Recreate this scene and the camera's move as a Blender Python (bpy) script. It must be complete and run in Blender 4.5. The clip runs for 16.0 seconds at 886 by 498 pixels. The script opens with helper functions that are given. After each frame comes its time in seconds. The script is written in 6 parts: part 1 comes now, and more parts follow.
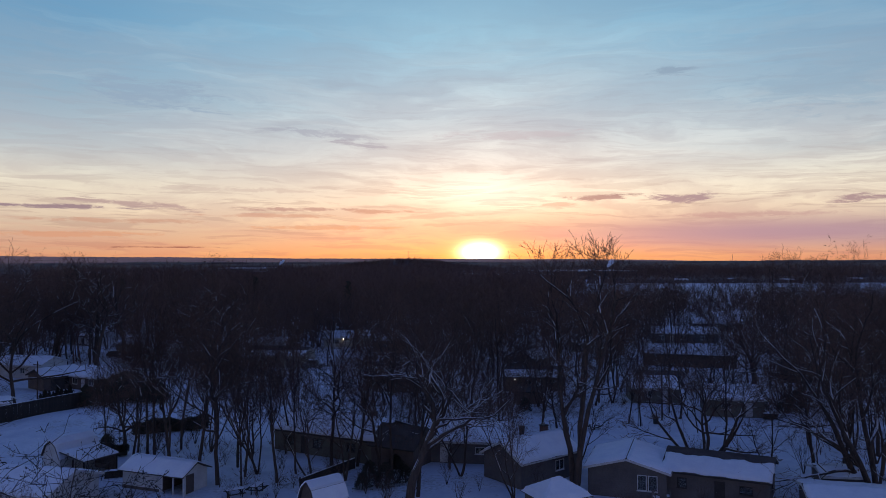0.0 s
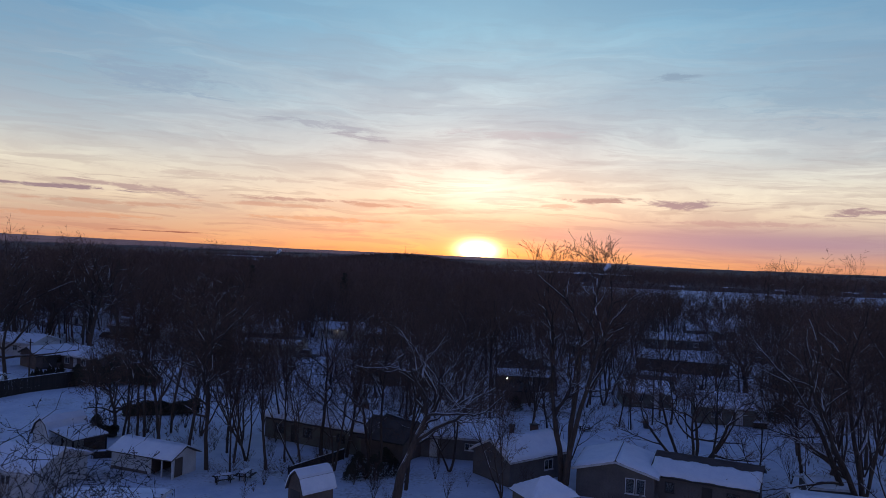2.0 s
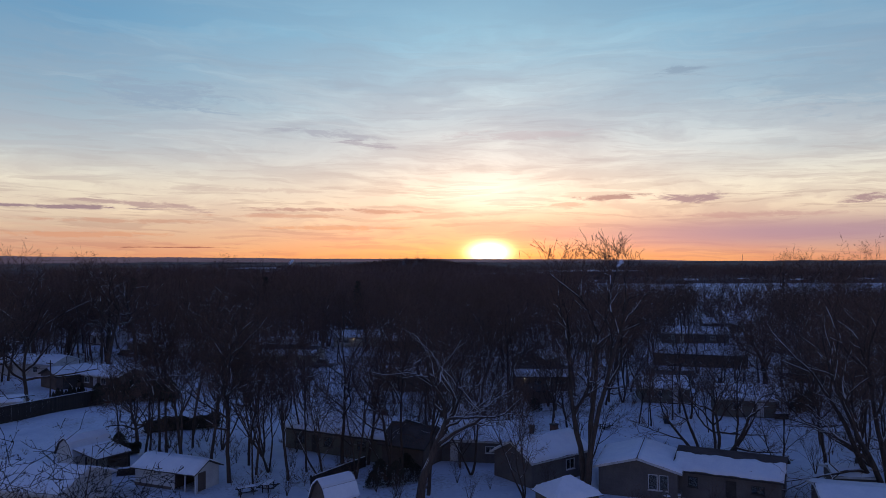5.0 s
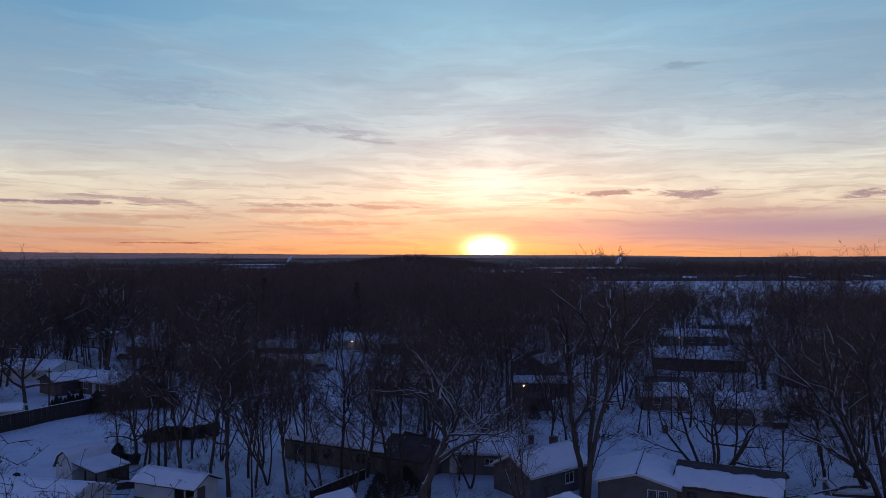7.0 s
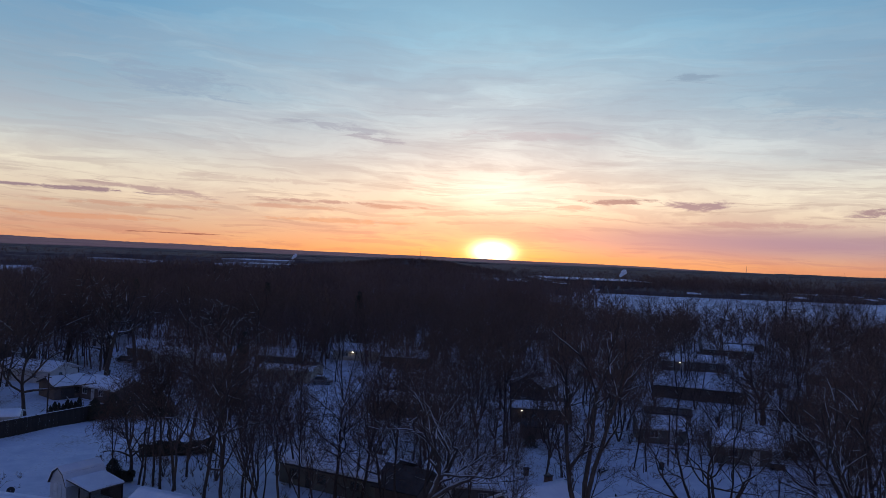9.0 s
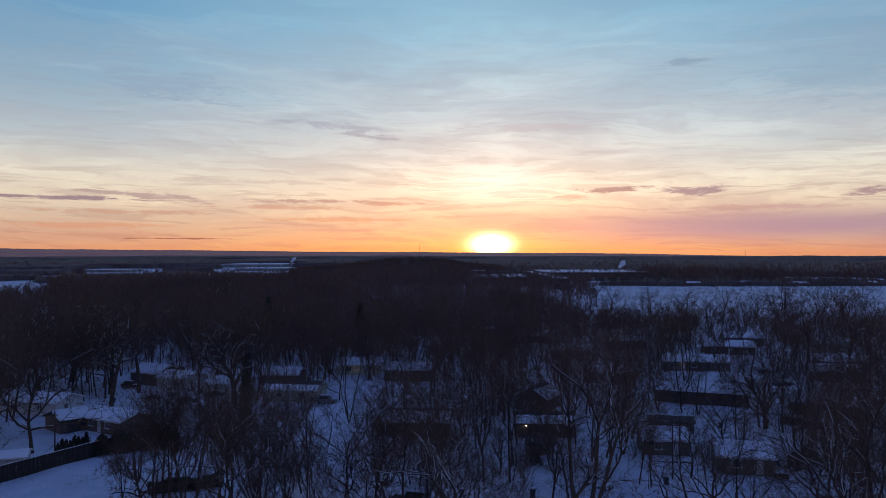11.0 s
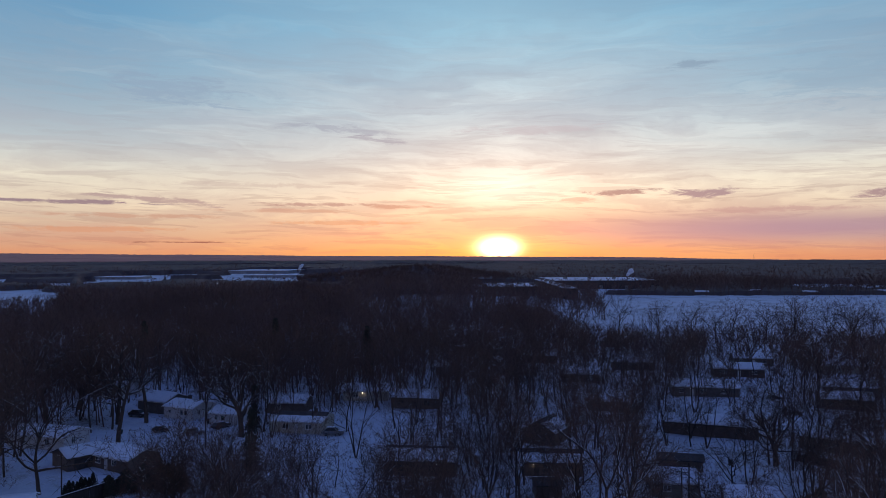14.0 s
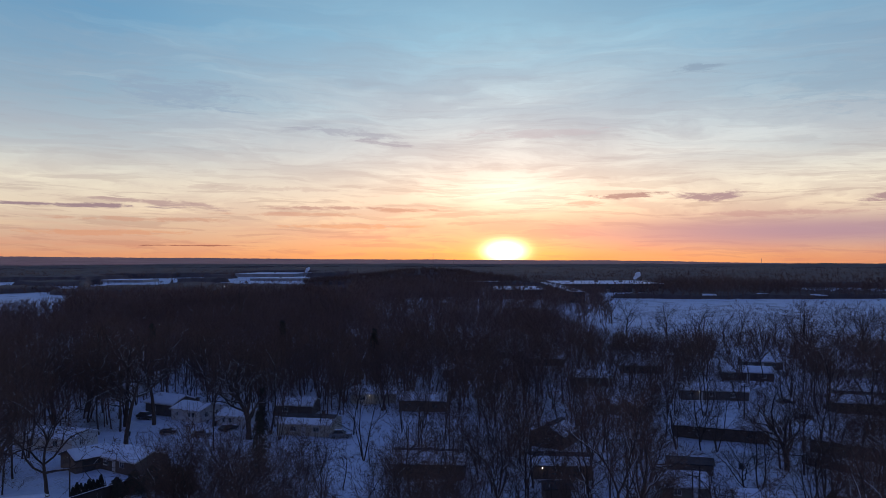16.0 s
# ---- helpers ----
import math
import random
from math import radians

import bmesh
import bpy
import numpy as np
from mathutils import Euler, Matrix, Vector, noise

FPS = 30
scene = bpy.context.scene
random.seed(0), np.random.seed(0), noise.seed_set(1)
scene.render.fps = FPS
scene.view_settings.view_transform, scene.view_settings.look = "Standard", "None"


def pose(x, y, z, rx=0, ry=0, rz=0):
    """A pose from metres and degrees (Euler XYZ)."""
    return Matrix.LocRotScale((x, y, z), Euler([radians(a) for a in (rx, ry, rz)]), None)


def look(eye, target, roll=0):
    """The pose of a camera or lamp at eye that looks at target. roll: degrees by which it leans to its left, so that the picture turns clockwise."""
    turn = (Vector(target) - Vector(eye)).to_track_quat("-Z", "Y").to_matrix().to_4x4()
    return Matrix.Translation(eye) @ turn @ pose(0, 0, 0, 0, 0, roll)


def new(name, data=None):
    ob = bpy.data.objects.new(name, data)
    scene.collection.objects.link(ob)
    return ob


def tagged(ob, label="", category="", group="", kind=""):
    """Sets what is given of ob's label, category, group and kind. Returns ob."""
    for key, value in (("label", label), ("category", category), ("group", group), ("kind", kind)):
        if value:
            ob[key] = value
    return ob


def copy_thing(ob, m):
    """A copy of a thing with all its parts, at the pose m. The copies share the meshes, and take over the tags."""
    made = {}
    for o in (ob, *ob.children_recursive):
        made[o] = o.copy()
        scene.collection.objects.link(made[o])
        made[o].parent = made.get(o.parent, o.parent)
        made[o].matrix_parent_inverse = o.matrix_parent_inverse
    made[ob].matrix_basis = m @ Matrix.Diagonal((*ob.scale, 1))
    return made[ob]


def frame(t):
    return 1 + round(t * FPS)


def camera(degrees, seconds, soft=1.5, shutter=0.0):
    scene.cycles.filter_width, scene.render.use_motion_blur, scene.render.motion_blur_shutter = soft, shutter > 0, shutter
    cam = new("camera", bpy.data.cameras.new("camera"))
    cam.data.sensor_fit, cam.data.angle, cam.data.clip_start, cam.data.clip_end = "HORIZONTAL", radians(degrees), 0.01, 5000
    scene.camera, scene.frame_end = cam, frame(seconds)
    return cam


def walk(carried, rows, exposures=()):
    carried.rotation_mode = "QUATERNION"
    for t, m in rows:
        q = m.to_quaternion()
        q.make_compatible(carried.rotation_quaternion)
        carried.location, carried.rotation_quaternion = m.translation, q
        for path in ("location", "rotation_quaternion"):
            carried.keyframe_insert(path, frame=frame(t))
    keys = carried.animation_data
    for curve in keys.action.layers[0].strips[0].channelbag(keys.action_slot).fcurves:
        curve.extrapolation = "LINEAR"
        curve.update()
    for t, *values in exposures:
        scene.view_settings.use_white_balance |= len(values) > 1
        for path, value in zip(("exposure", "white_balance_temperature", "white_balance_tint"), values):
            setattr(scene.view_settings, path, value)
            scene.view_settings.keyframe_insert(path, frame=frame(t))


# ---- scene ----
# ---- camera: a drone that hovers, climbs and hovers again ----
cam = camera(62.0, 16.0, soft=0.5)
# seconds, x, y, z, then heading to the left of +y, tilt up and lean, in degrees
PATH = [
    (0, 0.29, 0.11, 22.99, -0.37, 0.85, -0.19),
    (0.5, 0.26, 0.12, 22.94, -0.72, 0.60, -1.03),
    (1, 0.20, 0.16, 22.93, -0.71, 0.58, -2.65),
    (1.5, 0.21, 0.17, 22.89, -0.63, 0.58, 2.44),
    (2, 0.16, 0.14, 22.83, -0.58, 0.59, 2.36),
    (2.5, 0.10, 0.07, 22.81, -0.50, 0.58, 0.98),
    (3, 0.16, 0.13, 22.76, -0.15, 0.44, -0.14),
    (3.5, 0.10, 0.24, 22.74, 0.33, 0.29, -0.21),
    (4, 0.12, 0.14, 22.67, 0.44, 0.74, -0.23),
    (6.5, 0.12, -0.06, 24.08, 0.07, 0.90, -0.11),
    (7, 0.03, 0.07, 24.79, 0.20, 0.52, -0.17),
    (7.5, 0.00, -0.03, 25.67, 0.05, 0.27, -0.16),
    (8, -0.01, -0.01, 26.47, 0.32, 0.53, -0.18),
    (8.5, 0.13, 0.15, 27.26, 0.58, 0.67, 0.61),
    (9, 0.11, 0.15, 28.19, 0.60, 0.66, 2.34),
    (9.2, 0.34, 0.34, 28.57, 0.74, 0.63, 0.27),
    (9.6, 0.20, 0.05, 29.60, 0.62, 0.45, -0.08),
    (11.3, 0.19, -0.52, 33.26, 0.48, 0.24, -0.02),
    (11.5, 0.23, -0.38, 33.78, 0.63, 0.36, -0.14),
    (12, 0.36, -0.34, 35.06, 1.40, 0.77, -0.19),
    (12.5, 0.57, -0.21, 36.26, 1.62, 0.98, -0.23),
    (13, 0.23, -0.14, 37.54, 1.25, 0.76, -0.21),
    (13.5, 0.41, -0.17, 38.36, 1.71, 0.91, -0.25),
    (14, 0.34, -0.00, 38.61, 1.07, 0.48, -0.14),
    (14.5, -0.04, 0.21, 38.48, 0.89, 0.34, -0.13),
    (15, 0.01, 0.12, 38.57, 1.45, 0.74, -0.12),
    (15.5, 0.21, 0.15, 38.56, 1.96, 0.98, -0.13),
    (16, -0.08, 0.41, 38.36, 1.54, 0.75, -0.10),
]


def drone(x, y, z, heading, tilt, lean):
    h, p = radians(heading), radians(tilt)
    ahead = Vector((-math.sin(h) * math.cos(p), math.cos(h) * math.cos(p), math.sin(p)))
    return look((x, y, z), Vector((x, y, z)) + ahead * 10, lean)


walk(cam, [(row[0], drone(*row[1:])) for row in PATH])

# ---- world, sun ----
SUN_AZ, SUN_EL = 3.25, 0.62  # degrees to the right of +y, above the horizon


def lin(r, g, b):
    """sRGB 0..255 to linear."""
    f = lambda c: c / 12.92 if c <= 0.04045 else ((c + 0.055) / 1.055) ** 2.4
    return (f(r / 255), f(g / 255), f(b / 255), 1.0)


class Nodes:
    """A short way to write shader arithmetic."""

    def __init__(self, tree):
        self.tree = tree
        tree.nodes.clear()

    def node(self, kind, **values):
        n = self.tree.nodes.new(kind)
        for key, value in values.items():
            setattr(n, key, value)
        return n

    def link(self, a, b):
        if hasattr(a, "is_output"):
            self.tree.links.new(a, b)
        else:
            b.default_value = a

    def m(self, op, a, b=0.0, c=None, clamp=False):
        n = self.node("ShaderNodeMath", operation=op, use_clamp=clamp)
        self.link(a, n.inputs[0])
        self.link(b, n.inputs[1])
        if c is not None:
            self.link(c, n.inputs[2])
        return n.outputs[0]

    def ramp(self, fac, stops, mode="LINEAR"):
        n = self.node("ShaderNodeValToRGB")
        n.color_ramp.interpolation = mode
        while len(n.color_ramp.elements) < len(stops):
            n.color_ramp.elements.new(0.5)
        for el, (at, colour) in zip(n.color_ramp.elements, stops):
            el.position = at
            el.color = colour if len(colour) == 4 else (*colour, 1)
        self.link(fac, n.inputs[0])
        return n.outputs[0]

    def mix(self, fac, a, b, mode="MIX"):
        n = self.node("ShaderNodeMix", data_type="RGBA", blend_type=mode)
        self.link(fac, n.inputs[0])
        self.link(a, n.inputs[6])
        self.link(b, n.inputs[7])
        return n.outputs[2]

    def noise(self, vector, scale, detail=4.0, rough=0.55, distortion=0.0):
        n = self.node("ShaderNodeTexNoise")
        if vector is not None:
            self.link(vector, n.inputs["Vector"])
        for key, value in (("Scale", scale), ("Detail", detail), ("Roughness", rough), ("Distortion", distortion)):
            n.inputs[key].default_value = value
        return n.outputs["Fac"]

    def combine(self, x, y, z):
        n = self.node("ShaderNodeCombineXYZ")
        for s, v in zip(n.inputs, (x, y, z)):
            self.link(v, s)
        return n.outputs[0]


def build_sky():
    world = bpy.data.worlds.new("sunset_sky")
    scene.world = world
    world.use_nodes = True
    k = Nodes(world.node_tree)
    xyz = k.node("ShaderNodeSeparateXYZ")
    k.link(k.node("ShaderNodeTexCoord").outputs["Generated"], xyz.inputs[0])
    x, y, z = xyz.outputs
    deg = 180 / math.pi
    el = k.m("MULTIPLY", k.m("ARCSINE", z), deg)
    az = k.m("SUBTRACT", k.m("MULTIPLY", k.m("ARCTAN2", x, y), deg), SUN_AZ)
    away = k.m("ABSOLUTE", az)
    # low sky over the sun, low sky far to its sides; the height runs 0..1 for -1..90 degrees on a square-root scale
    up = k.m("SQRT", k.m("DIVIDE", k.m("ADD", k.m("MAXIMUM", el, -1.0), 1.0), 91.0))
    at = lambda e: math.sqrt((e + 1) / 91)
    high = [(at(24), lin(96, 142, 180)), (at(34), (0.080, 0.130, 0.350)), (at(55), (0.048, 0.088, 0.276)), (at(90), (0.036, 0.071, 0.242))]
    sunny = k.ramp(up, [(at(-1), lin(235, 112, 56)), (at(0.3), lin(251, 178, 102)), (at(1.3), lin(248, 190, 134)), (at(2.6), lin(242, 204, 166)), (at(4.8), lin(254, 244, 222)),
                        (at(7.5), lin(230, 232, 228)), (at(11.5), lin(184, 206, 218)), (at(17), lin(146, 196, 220))] + high)
    side = k.ramp(up, [(at(-1), lin(214, 124, 88)), (at(0.3), lin(216, 152, 116)), (at(1.3), lin(204, 168, 144)), (at(2.6), lin(204, 184, 164)), (at(3.8), lin(222, 206, 186)), (at(5.6), lin(222, 214, 198)),
                       (at(8), lin(178, 190, 198)), (at(11.5), lin(138, 168, 190)), (at(17), lin(98, 150, 188))] + high)
    back = k.ramp(up, [(at(-1), (0.05, 0.055, 0.10)), (at(3), (0.11, 0.098, 0.18)), (at(10), (0.086, 0.104, 0.225)), (at(24), (0.069, 0.107, 0.305)), (at(55), (0.047, 0.084, 0.268)), (at(90), (0.036, 0.071, 0.242))])
    body = k.mix(k.m("SMOOTH_MIN", k.m("DIVIDE", away, 30.0), 1.0, 0.2), sunny, side)
    turned = k.node("ShaderNodeMapRange", interpolation_type="SMOOTHSTEP")
    for s, v in zip(turned.inputs, (away, 45.0, 120.0, 0.0, 1.0)):
        k.link(v, s)
    body = k.mix(turned.outputs[0], body, back)
    # thin cloud in three sizes, drawn out along the horizon and sloping a little
    warp = k.noise(k.combine(k.m("MULTIPLY", az, 0.06), k.m("MULTIPLY", el, 0.28), 3.0), 1.0, 4)
    lean = k.m("ADD", el, k.m("MULTIPLY", az, 0.02))

    def layer(across, upward, bend, depth, detail, low, high_):
        vec = k.combine(k.m("MULTIPLY", az, across), k.m("ADD", k.m("MULTIPLY", lean, upward), k.m("MULTIPLY", warp, bend)), depth)
        return k.ramp(k.noise(vec, 1.0, detail, 0.6, 0.35), [(low, (0, 0, 0)), (high_, (1, 1, 1))])

    band = lambda *stops: k.ramp(up, [(at(e), (v,) * 3) for e, v in stops])
    sheet = k.m("MULTIPLY", layer(0.045, 0.20, 1.8, 1.0, 10, 0.43, 0.59), band((0, 0.2), (3, 0.55), (7, 0.75), (11, 0.8), (16, 0.5), (24, 0.15), (40, 0.0)))
    streak = k.m("MULTIPLY", layer(0.085, 0.70, 2.6, 0.0, 11, 0.475, 0.56), band((-0.8, 0.1), (1.0, 0.6), (2.5, 0.85), (5, 0.7), (9, 0.5), (14, 0.3), (22, 0.0)))
    fine = layer(0.16, 2.3, 4.5, 7.0, 11, 0.52, 0.585)
    lines = k.m("MULTIPLY", fine, band((-0.8, 0.0), (0.8, 0.6), (2.2, 0.8), (4.6, 0.7), (6.5, 0.3), (11, 0.2), (20, 0.0)))
    gaps = k.m("MULTIPLY", layer(0.05, 0.42, 2.2, 12.0, 7, 0.48, 0.64), band((0, 0.2), (1.5, 0.4), (4, 0.6), (8, 0.5), (14, 0.3), (25, 0.0)))
    tone = k.ramp(up, [(at(-1), lin(216, 110, 78)), (at(1.0), lin(210, 148, 124)), (at(3), lin(200, 174, 160)), (at(5.5), lin(196, 184, 178)), (at(10), lin(158, 170, 186)), (at(20), lin(118, 154, 182))])
    pale = k.ramp(up, [(at(-1), lin(255, 170, 100)), (at(1.3), lin(255, 206, 146)), (at(4), lin(255, 240, 212)), (at(9), lin(226, 232, 232)), (at(20), lin(168, 206, 222))])
    body = k.mix(k.m("MULTIPLY", gaps, 0.75), body, pale)
    body = k.mix(k.m("MULTIPLY", sheet, 0.62), body, tone)
    body = k.mix(k.m("MULTIPLY", streak, 0.72), body, tone)
    body = k.mix(k.m("MULTIPLY", lines, 0.62), body, k.mix(0.36, tone, lin(112, 84, 98)))

    def near(a, e, wa, we, slope=0.0):
        """1 at a direction, falling off as a bell with these half widths; slope: its tilt."""
        off = k.m("SUBTRACT", az, a)
        rise = k.m("ADD", k.m("SUBTRACT", el, e), k.m("MULTIPLY", off, slope))
        q = k.m("ADD", k.m("POWER", k.m("ABSOLUTE", k.m("DIVIDE", off, wa)), 2.0), k.m("POWER", k.m("ABSOLUTE", k.m("DIVIDE", rise, we)), 2.0))
        return k.m("POWER", 2.718, k.m("MULTIPLY", q, -1.0))

    # single darker clouds: a mauve bank low to the right, small dashes, a grey wisp high up
    bank = k.m("MULTIPLY", near(21, 1.95, 21, 1.15), 0.95)
    body = k.mix(bank, body, lin(160, 136, 158))
    rough = k.noise(k.combine(k.m("MULTIPLY", az, 0.38), k.m("ADD", k.m("MULTIPLY", lean, 2.0), k.m("MULTIPLY", warp, 3.0)), 5.0), 1.0, 10, 0.68, 0.5)
    eaten = k.m("MULTIPLY", k.m("SUBTRACT", rough, 0.5), 3.6)
    slopes = {-25: 0.07, -12.5: 0.05, -9.5: 0.10, -24: 0.05}
    for a, e, wa, we, strength, colour in (
        (15.2, 4.55, 2.7, 0.30, 0.85, (134, 114, 138)), (9.4, 4.75, 2.4, 0.20, 0.9, (140, 114, 128)), (-31, 3.8, 5.0, 0.13, 0.95, (136, 116, 134)), (-25, 4.05, 6.5, 0.2, 0.8, (164, 140, 146)), (-14, 3.9, 4.5, 0.14, 0.9, (170, 140, 140)), (-26, 2.9, 6.0, 0.16, 0.8, (190, 150, 136)), (-30, 1.9, 5.0, 0.2, 0.7, (206, 148, 122)),
        (14.6, 13.6, 1.4, 0.36, 0.5, (110, 138, 166)), (27, 4.1, 3.4, 0.28, 0.9, (150, 124, 138)), (-12.5, 9.6, 4.0, 0.35, 0.6, (146, 156, 176)), (-9.5, 8.9, 3.0, 0.22, 0.7, (150, 154, 172)), (-24, 12.0, 5.0, 0.9, 0.6, (134, 158, 184)),
        (-23.2, 1.0, 3.4, 0.05, 0.95, (140, 92, 88)), (-7.5, 3.8, 2.6, 0.16, 0.9, (178, 142, 136)), (25, 12, 6, 1.6, 0.35, (128, 160, 186)), (-16, 3.4, 4.5, 0.14, 0.7, (190, 148, 136)), (-12, 2.5, 5.5, 0.16, 0.6, (206, 150, 124)),
        (3, 9.6, 6.0, 0.3, 0.5, (176, 174, 186)), (6, 4.2, 1.6, 0.16, 0.7, (196, 160, 150)), (20, 3.2, 6.0, 0.2, 0.6, (176, 142, 148)), (-20, 5.3, 7.0, 0.2, 0.5, (186, 170, 166)),
    ):
        bell = near(a, e, wa * 1.15, we * 1.25, slopes.get(a, 0.0))
        shape = k.m("MULTIPLY", k.m("ADD", k.m("SUBTRACT", bell, 0.42), eaten), 2.2, clamp=True)
        body = k.mix(k.m("MULTIPLY", k.m("MULTIPLY", shape, k.m("MULTIPLY", bell, 2.5, clamp=True)), strength), body, lin(*colour))
    # the sun's own glare in the air
    glare = k.node("ShaderNodeCombineColor")
    core, halo, pillar, skirt = near(0, SUN_EL - 0.05, 1.2, 0.62), near(0, SUN_EL, 4.2, 1.1), near(0.6, 4.9, 4.0, 1.3), near(0, 3.0, 13, 3.6)
    for s, (a, b, c, d) in zip(glare.inputs, ((7.0, 0.50, 0.22, 0.05), (5.6, 0.19, 0.21, 0.03), (3.0, 0.0, 0.20, 0.015))):
        k.link(k.m("ADD", k.m("ADD", k.m("MULTIPLY", core, a), k.m("MULTIPLY", halo, b)), k.m("ADD", k.m("MULTIPLY", pillar, c), k.m("MULTIPLY", skirt, d))), s)
    body = k.mix(1.0, body, glare.outputs[0], "ADD")
    sky = k.node("ShaderNodeTexSky", sky_type="NISHITA", sun_disc=False)
    sky.sun_elevation, sky.sun_rotation = radians(SUN_EL), radians(SUN_AZ)
    air = k.node("ShaderNodeBackground")
    k.link(sky.outputs[0], air.inputs[0])
    air.inputs[1].default_value = NISHITA
    clouds = k.node("ShaderNodeBackground")
    k.link(body, clouds.inputs[0])
    clouds.inputs[1].default_value = 1.0
    both = k.node("ShaderNodeAddShader")
    k.link(air.outputs[0], both.inputs[0])
    k.link(clouds.outputs[0], both.inputs[1])
    k.link(both.outputs[0], k.node("ShaderNodeOutputWorld").inputs[0])


NISHITA = 0.03
build_sky()
sun_lamp = bpy.data.lights.new("sun", "SUN")
sun_lamp.energy, sun_lamp.angle, sun_lamp.color = 0.3, radians(0.53), (1.0, 0.52, 0.24)
sun_way = Vector((math.sin(radians(SUN_AZ)) * 100, math.cos(radians(SUN_AZ)) * 100, math.tan(radians(SUN_EL)) * 100))
new("sun", sun_lamp).matrix_world = look(sun_way, (0, 0, 0))
scene.view_settings.exposure = 0.0

# ---- materials ----
def material(name, low, high, scale=2.0, rough=0.8, bump=0.2, fine=14.0, metal=0.0, vary=0.15, slats=0.0, stretch=(1, 1, 1)):
    """A surface that varies at two scales between two colours, with relief; slats: spacing of level boards in metres."""
    mat = bpy.data.materials.new(name)
    mat.use_nodes = True
    k = Nodes(mat.node_tree)
    place = k.node("ShaderNodeMapping")
    place.inputs["Scale"].default_value = stretch
    coord = k.node("ShaderNodeTexCoord").outputs["Object"]
    k.link(coord, place.inputs["Vector"])
    big, small = k.noise(place.outputs[0], scale, 5), k.noise(place.outputs[0], scale * fine, 4)
    both = k.m("ADD", k.m("MULTIPLY", big, 0.65), k.m("MULTIPLY", small, 0.35))
    colour = k.ramp(both, [(0.34, low), (0.66, high)])
    info = k.node("ShaderNodeObjectInfo").outputs["Random"]
    shade = k.m("ADD", k.m("MULTIPLY", k.m("SUBTRACT", info, 0.5), vary), 1.0)
    hue = k.node("ShaderNodeHueSaturation")
    k.link(shade, hue.inputs["Value"])
    k.link(colour, hue.inputs["Color"])
    p = k.node("ShaderNodeBsdfPrincipled")
    k.link(hue.outputs[0], p.inputs["Base Color"])
    k.link(k.m("ADD", k.m("MULTIPLY", small, 0.2), rough - 0.1, clamp=True), p.inputs["Roughness"])
    p.inputs["Metallic"].default_value = metal
    height = both
    if slats:
        sep = k.node("ShaderNodeSeparateXYZ")
        k.link(coord, sep.inputs[0])
        height = k.m("ADD", k.m("MULTIPLY", k.m("FRACT", k.m("DIVIDE", sep.outputs[2], slats)), -2.0), k.m("MULTIPLY", both, 0.4))
    b = k.node("ShaderNodeBump")
    b.inputs["Strength"].default_value, b.inputs["Distance"].default_value = bump, 0.04
    k.link(height, b.inputs["Height"])
    k.link(b.outputs[0], p.inputs["Normal"])
    k.link(p.outputs[0], k.node("ShaderNodeOutputMaterial").inputs[0])
    return mat


def ground_material():
    mat = bpy.data.materials.new("snowy_ground")
    mat.use_nodes = True
    k = Nodes(mat.node_tree)
    coord = k.node("ShaderNodeTexCoord").outputs["Object"]
    drift, soft, grain = k.noise(coord, 0.05, 4), k.noise(coord, 0.35, 5, 0.6), k.noise(coord, 2.6, 5, 0.65)
    white = k.ramp(soft, [(0.3, (0.54, 0.60, 0.71)), (0.7, (0.74, 0.79, 0.87))])
    litter = k.ramp(grain, [(0.35, (0.07, 0.055, 0.045)), (0.7, (0.17, 0.14, 0.12))])
    bare = k.m("ADD", k.m("MULTIPLY", drift, 0.55), k.m("ADD", k.m("MULTIPLY", soft, 0.25), k.m("MULTIPLY", grain, 0.35)))
    mask = k.ramp(bare, [(0.60, (0, 0, 0)), (0.72, (1, 1, 1))])
    p = k.node("ShaderNodeBsdfPrincipled")
    k.link(k.mix(k.m("MULTIPLY", mask, 0.8), white, litter), p.inputs["Base Color"])
    p.inputs["Roughness"].default_value = 0.85
    b = k.node("ShaderNodeBump")
    b.inputs["Strength"].default_value, b.inputs["Distance"].default_value = 0.5, 0.35
    k.link(k.m("ADD", soft, k.m("MULTIPLY", grain, 0.35)), b.inputs["Height"])
    k.link(b.outputs[0], p.inputs["Normal"])
    k.link(p.outputs[0], k.node("ShaderNodeOutputMaterial").inputs[0])
    return mat


def glass_material(name, tint):
    mat = bpy.data.materials.new(name)
    mat.use_nodes = True
    p = mat.node_tree.nodes["Principled BSDF"]
    p.inputs["Base Color"].default_value = tint
    p.inputs["Roughness"].default_value = 0.04
    p.inputs["Transmission Weight"].default_value = 0.9
    p.inputs["IOR"].default_value = 1.45
    return mat


def glow_material(name, colour, strength):
    mat = bpy.data.materials.new(name)
    mat.use_nodes = True
    k = Nodes(mat.node_tree)
    e = k.node("ShaderNodeEmission")
    e.inputs[0].default_value, e.inputs[1].default_value = colour, strength
    k.link(e.outputs[0], k.node("ShaderNodeOutputMaterial").inputs[0])
    return mat


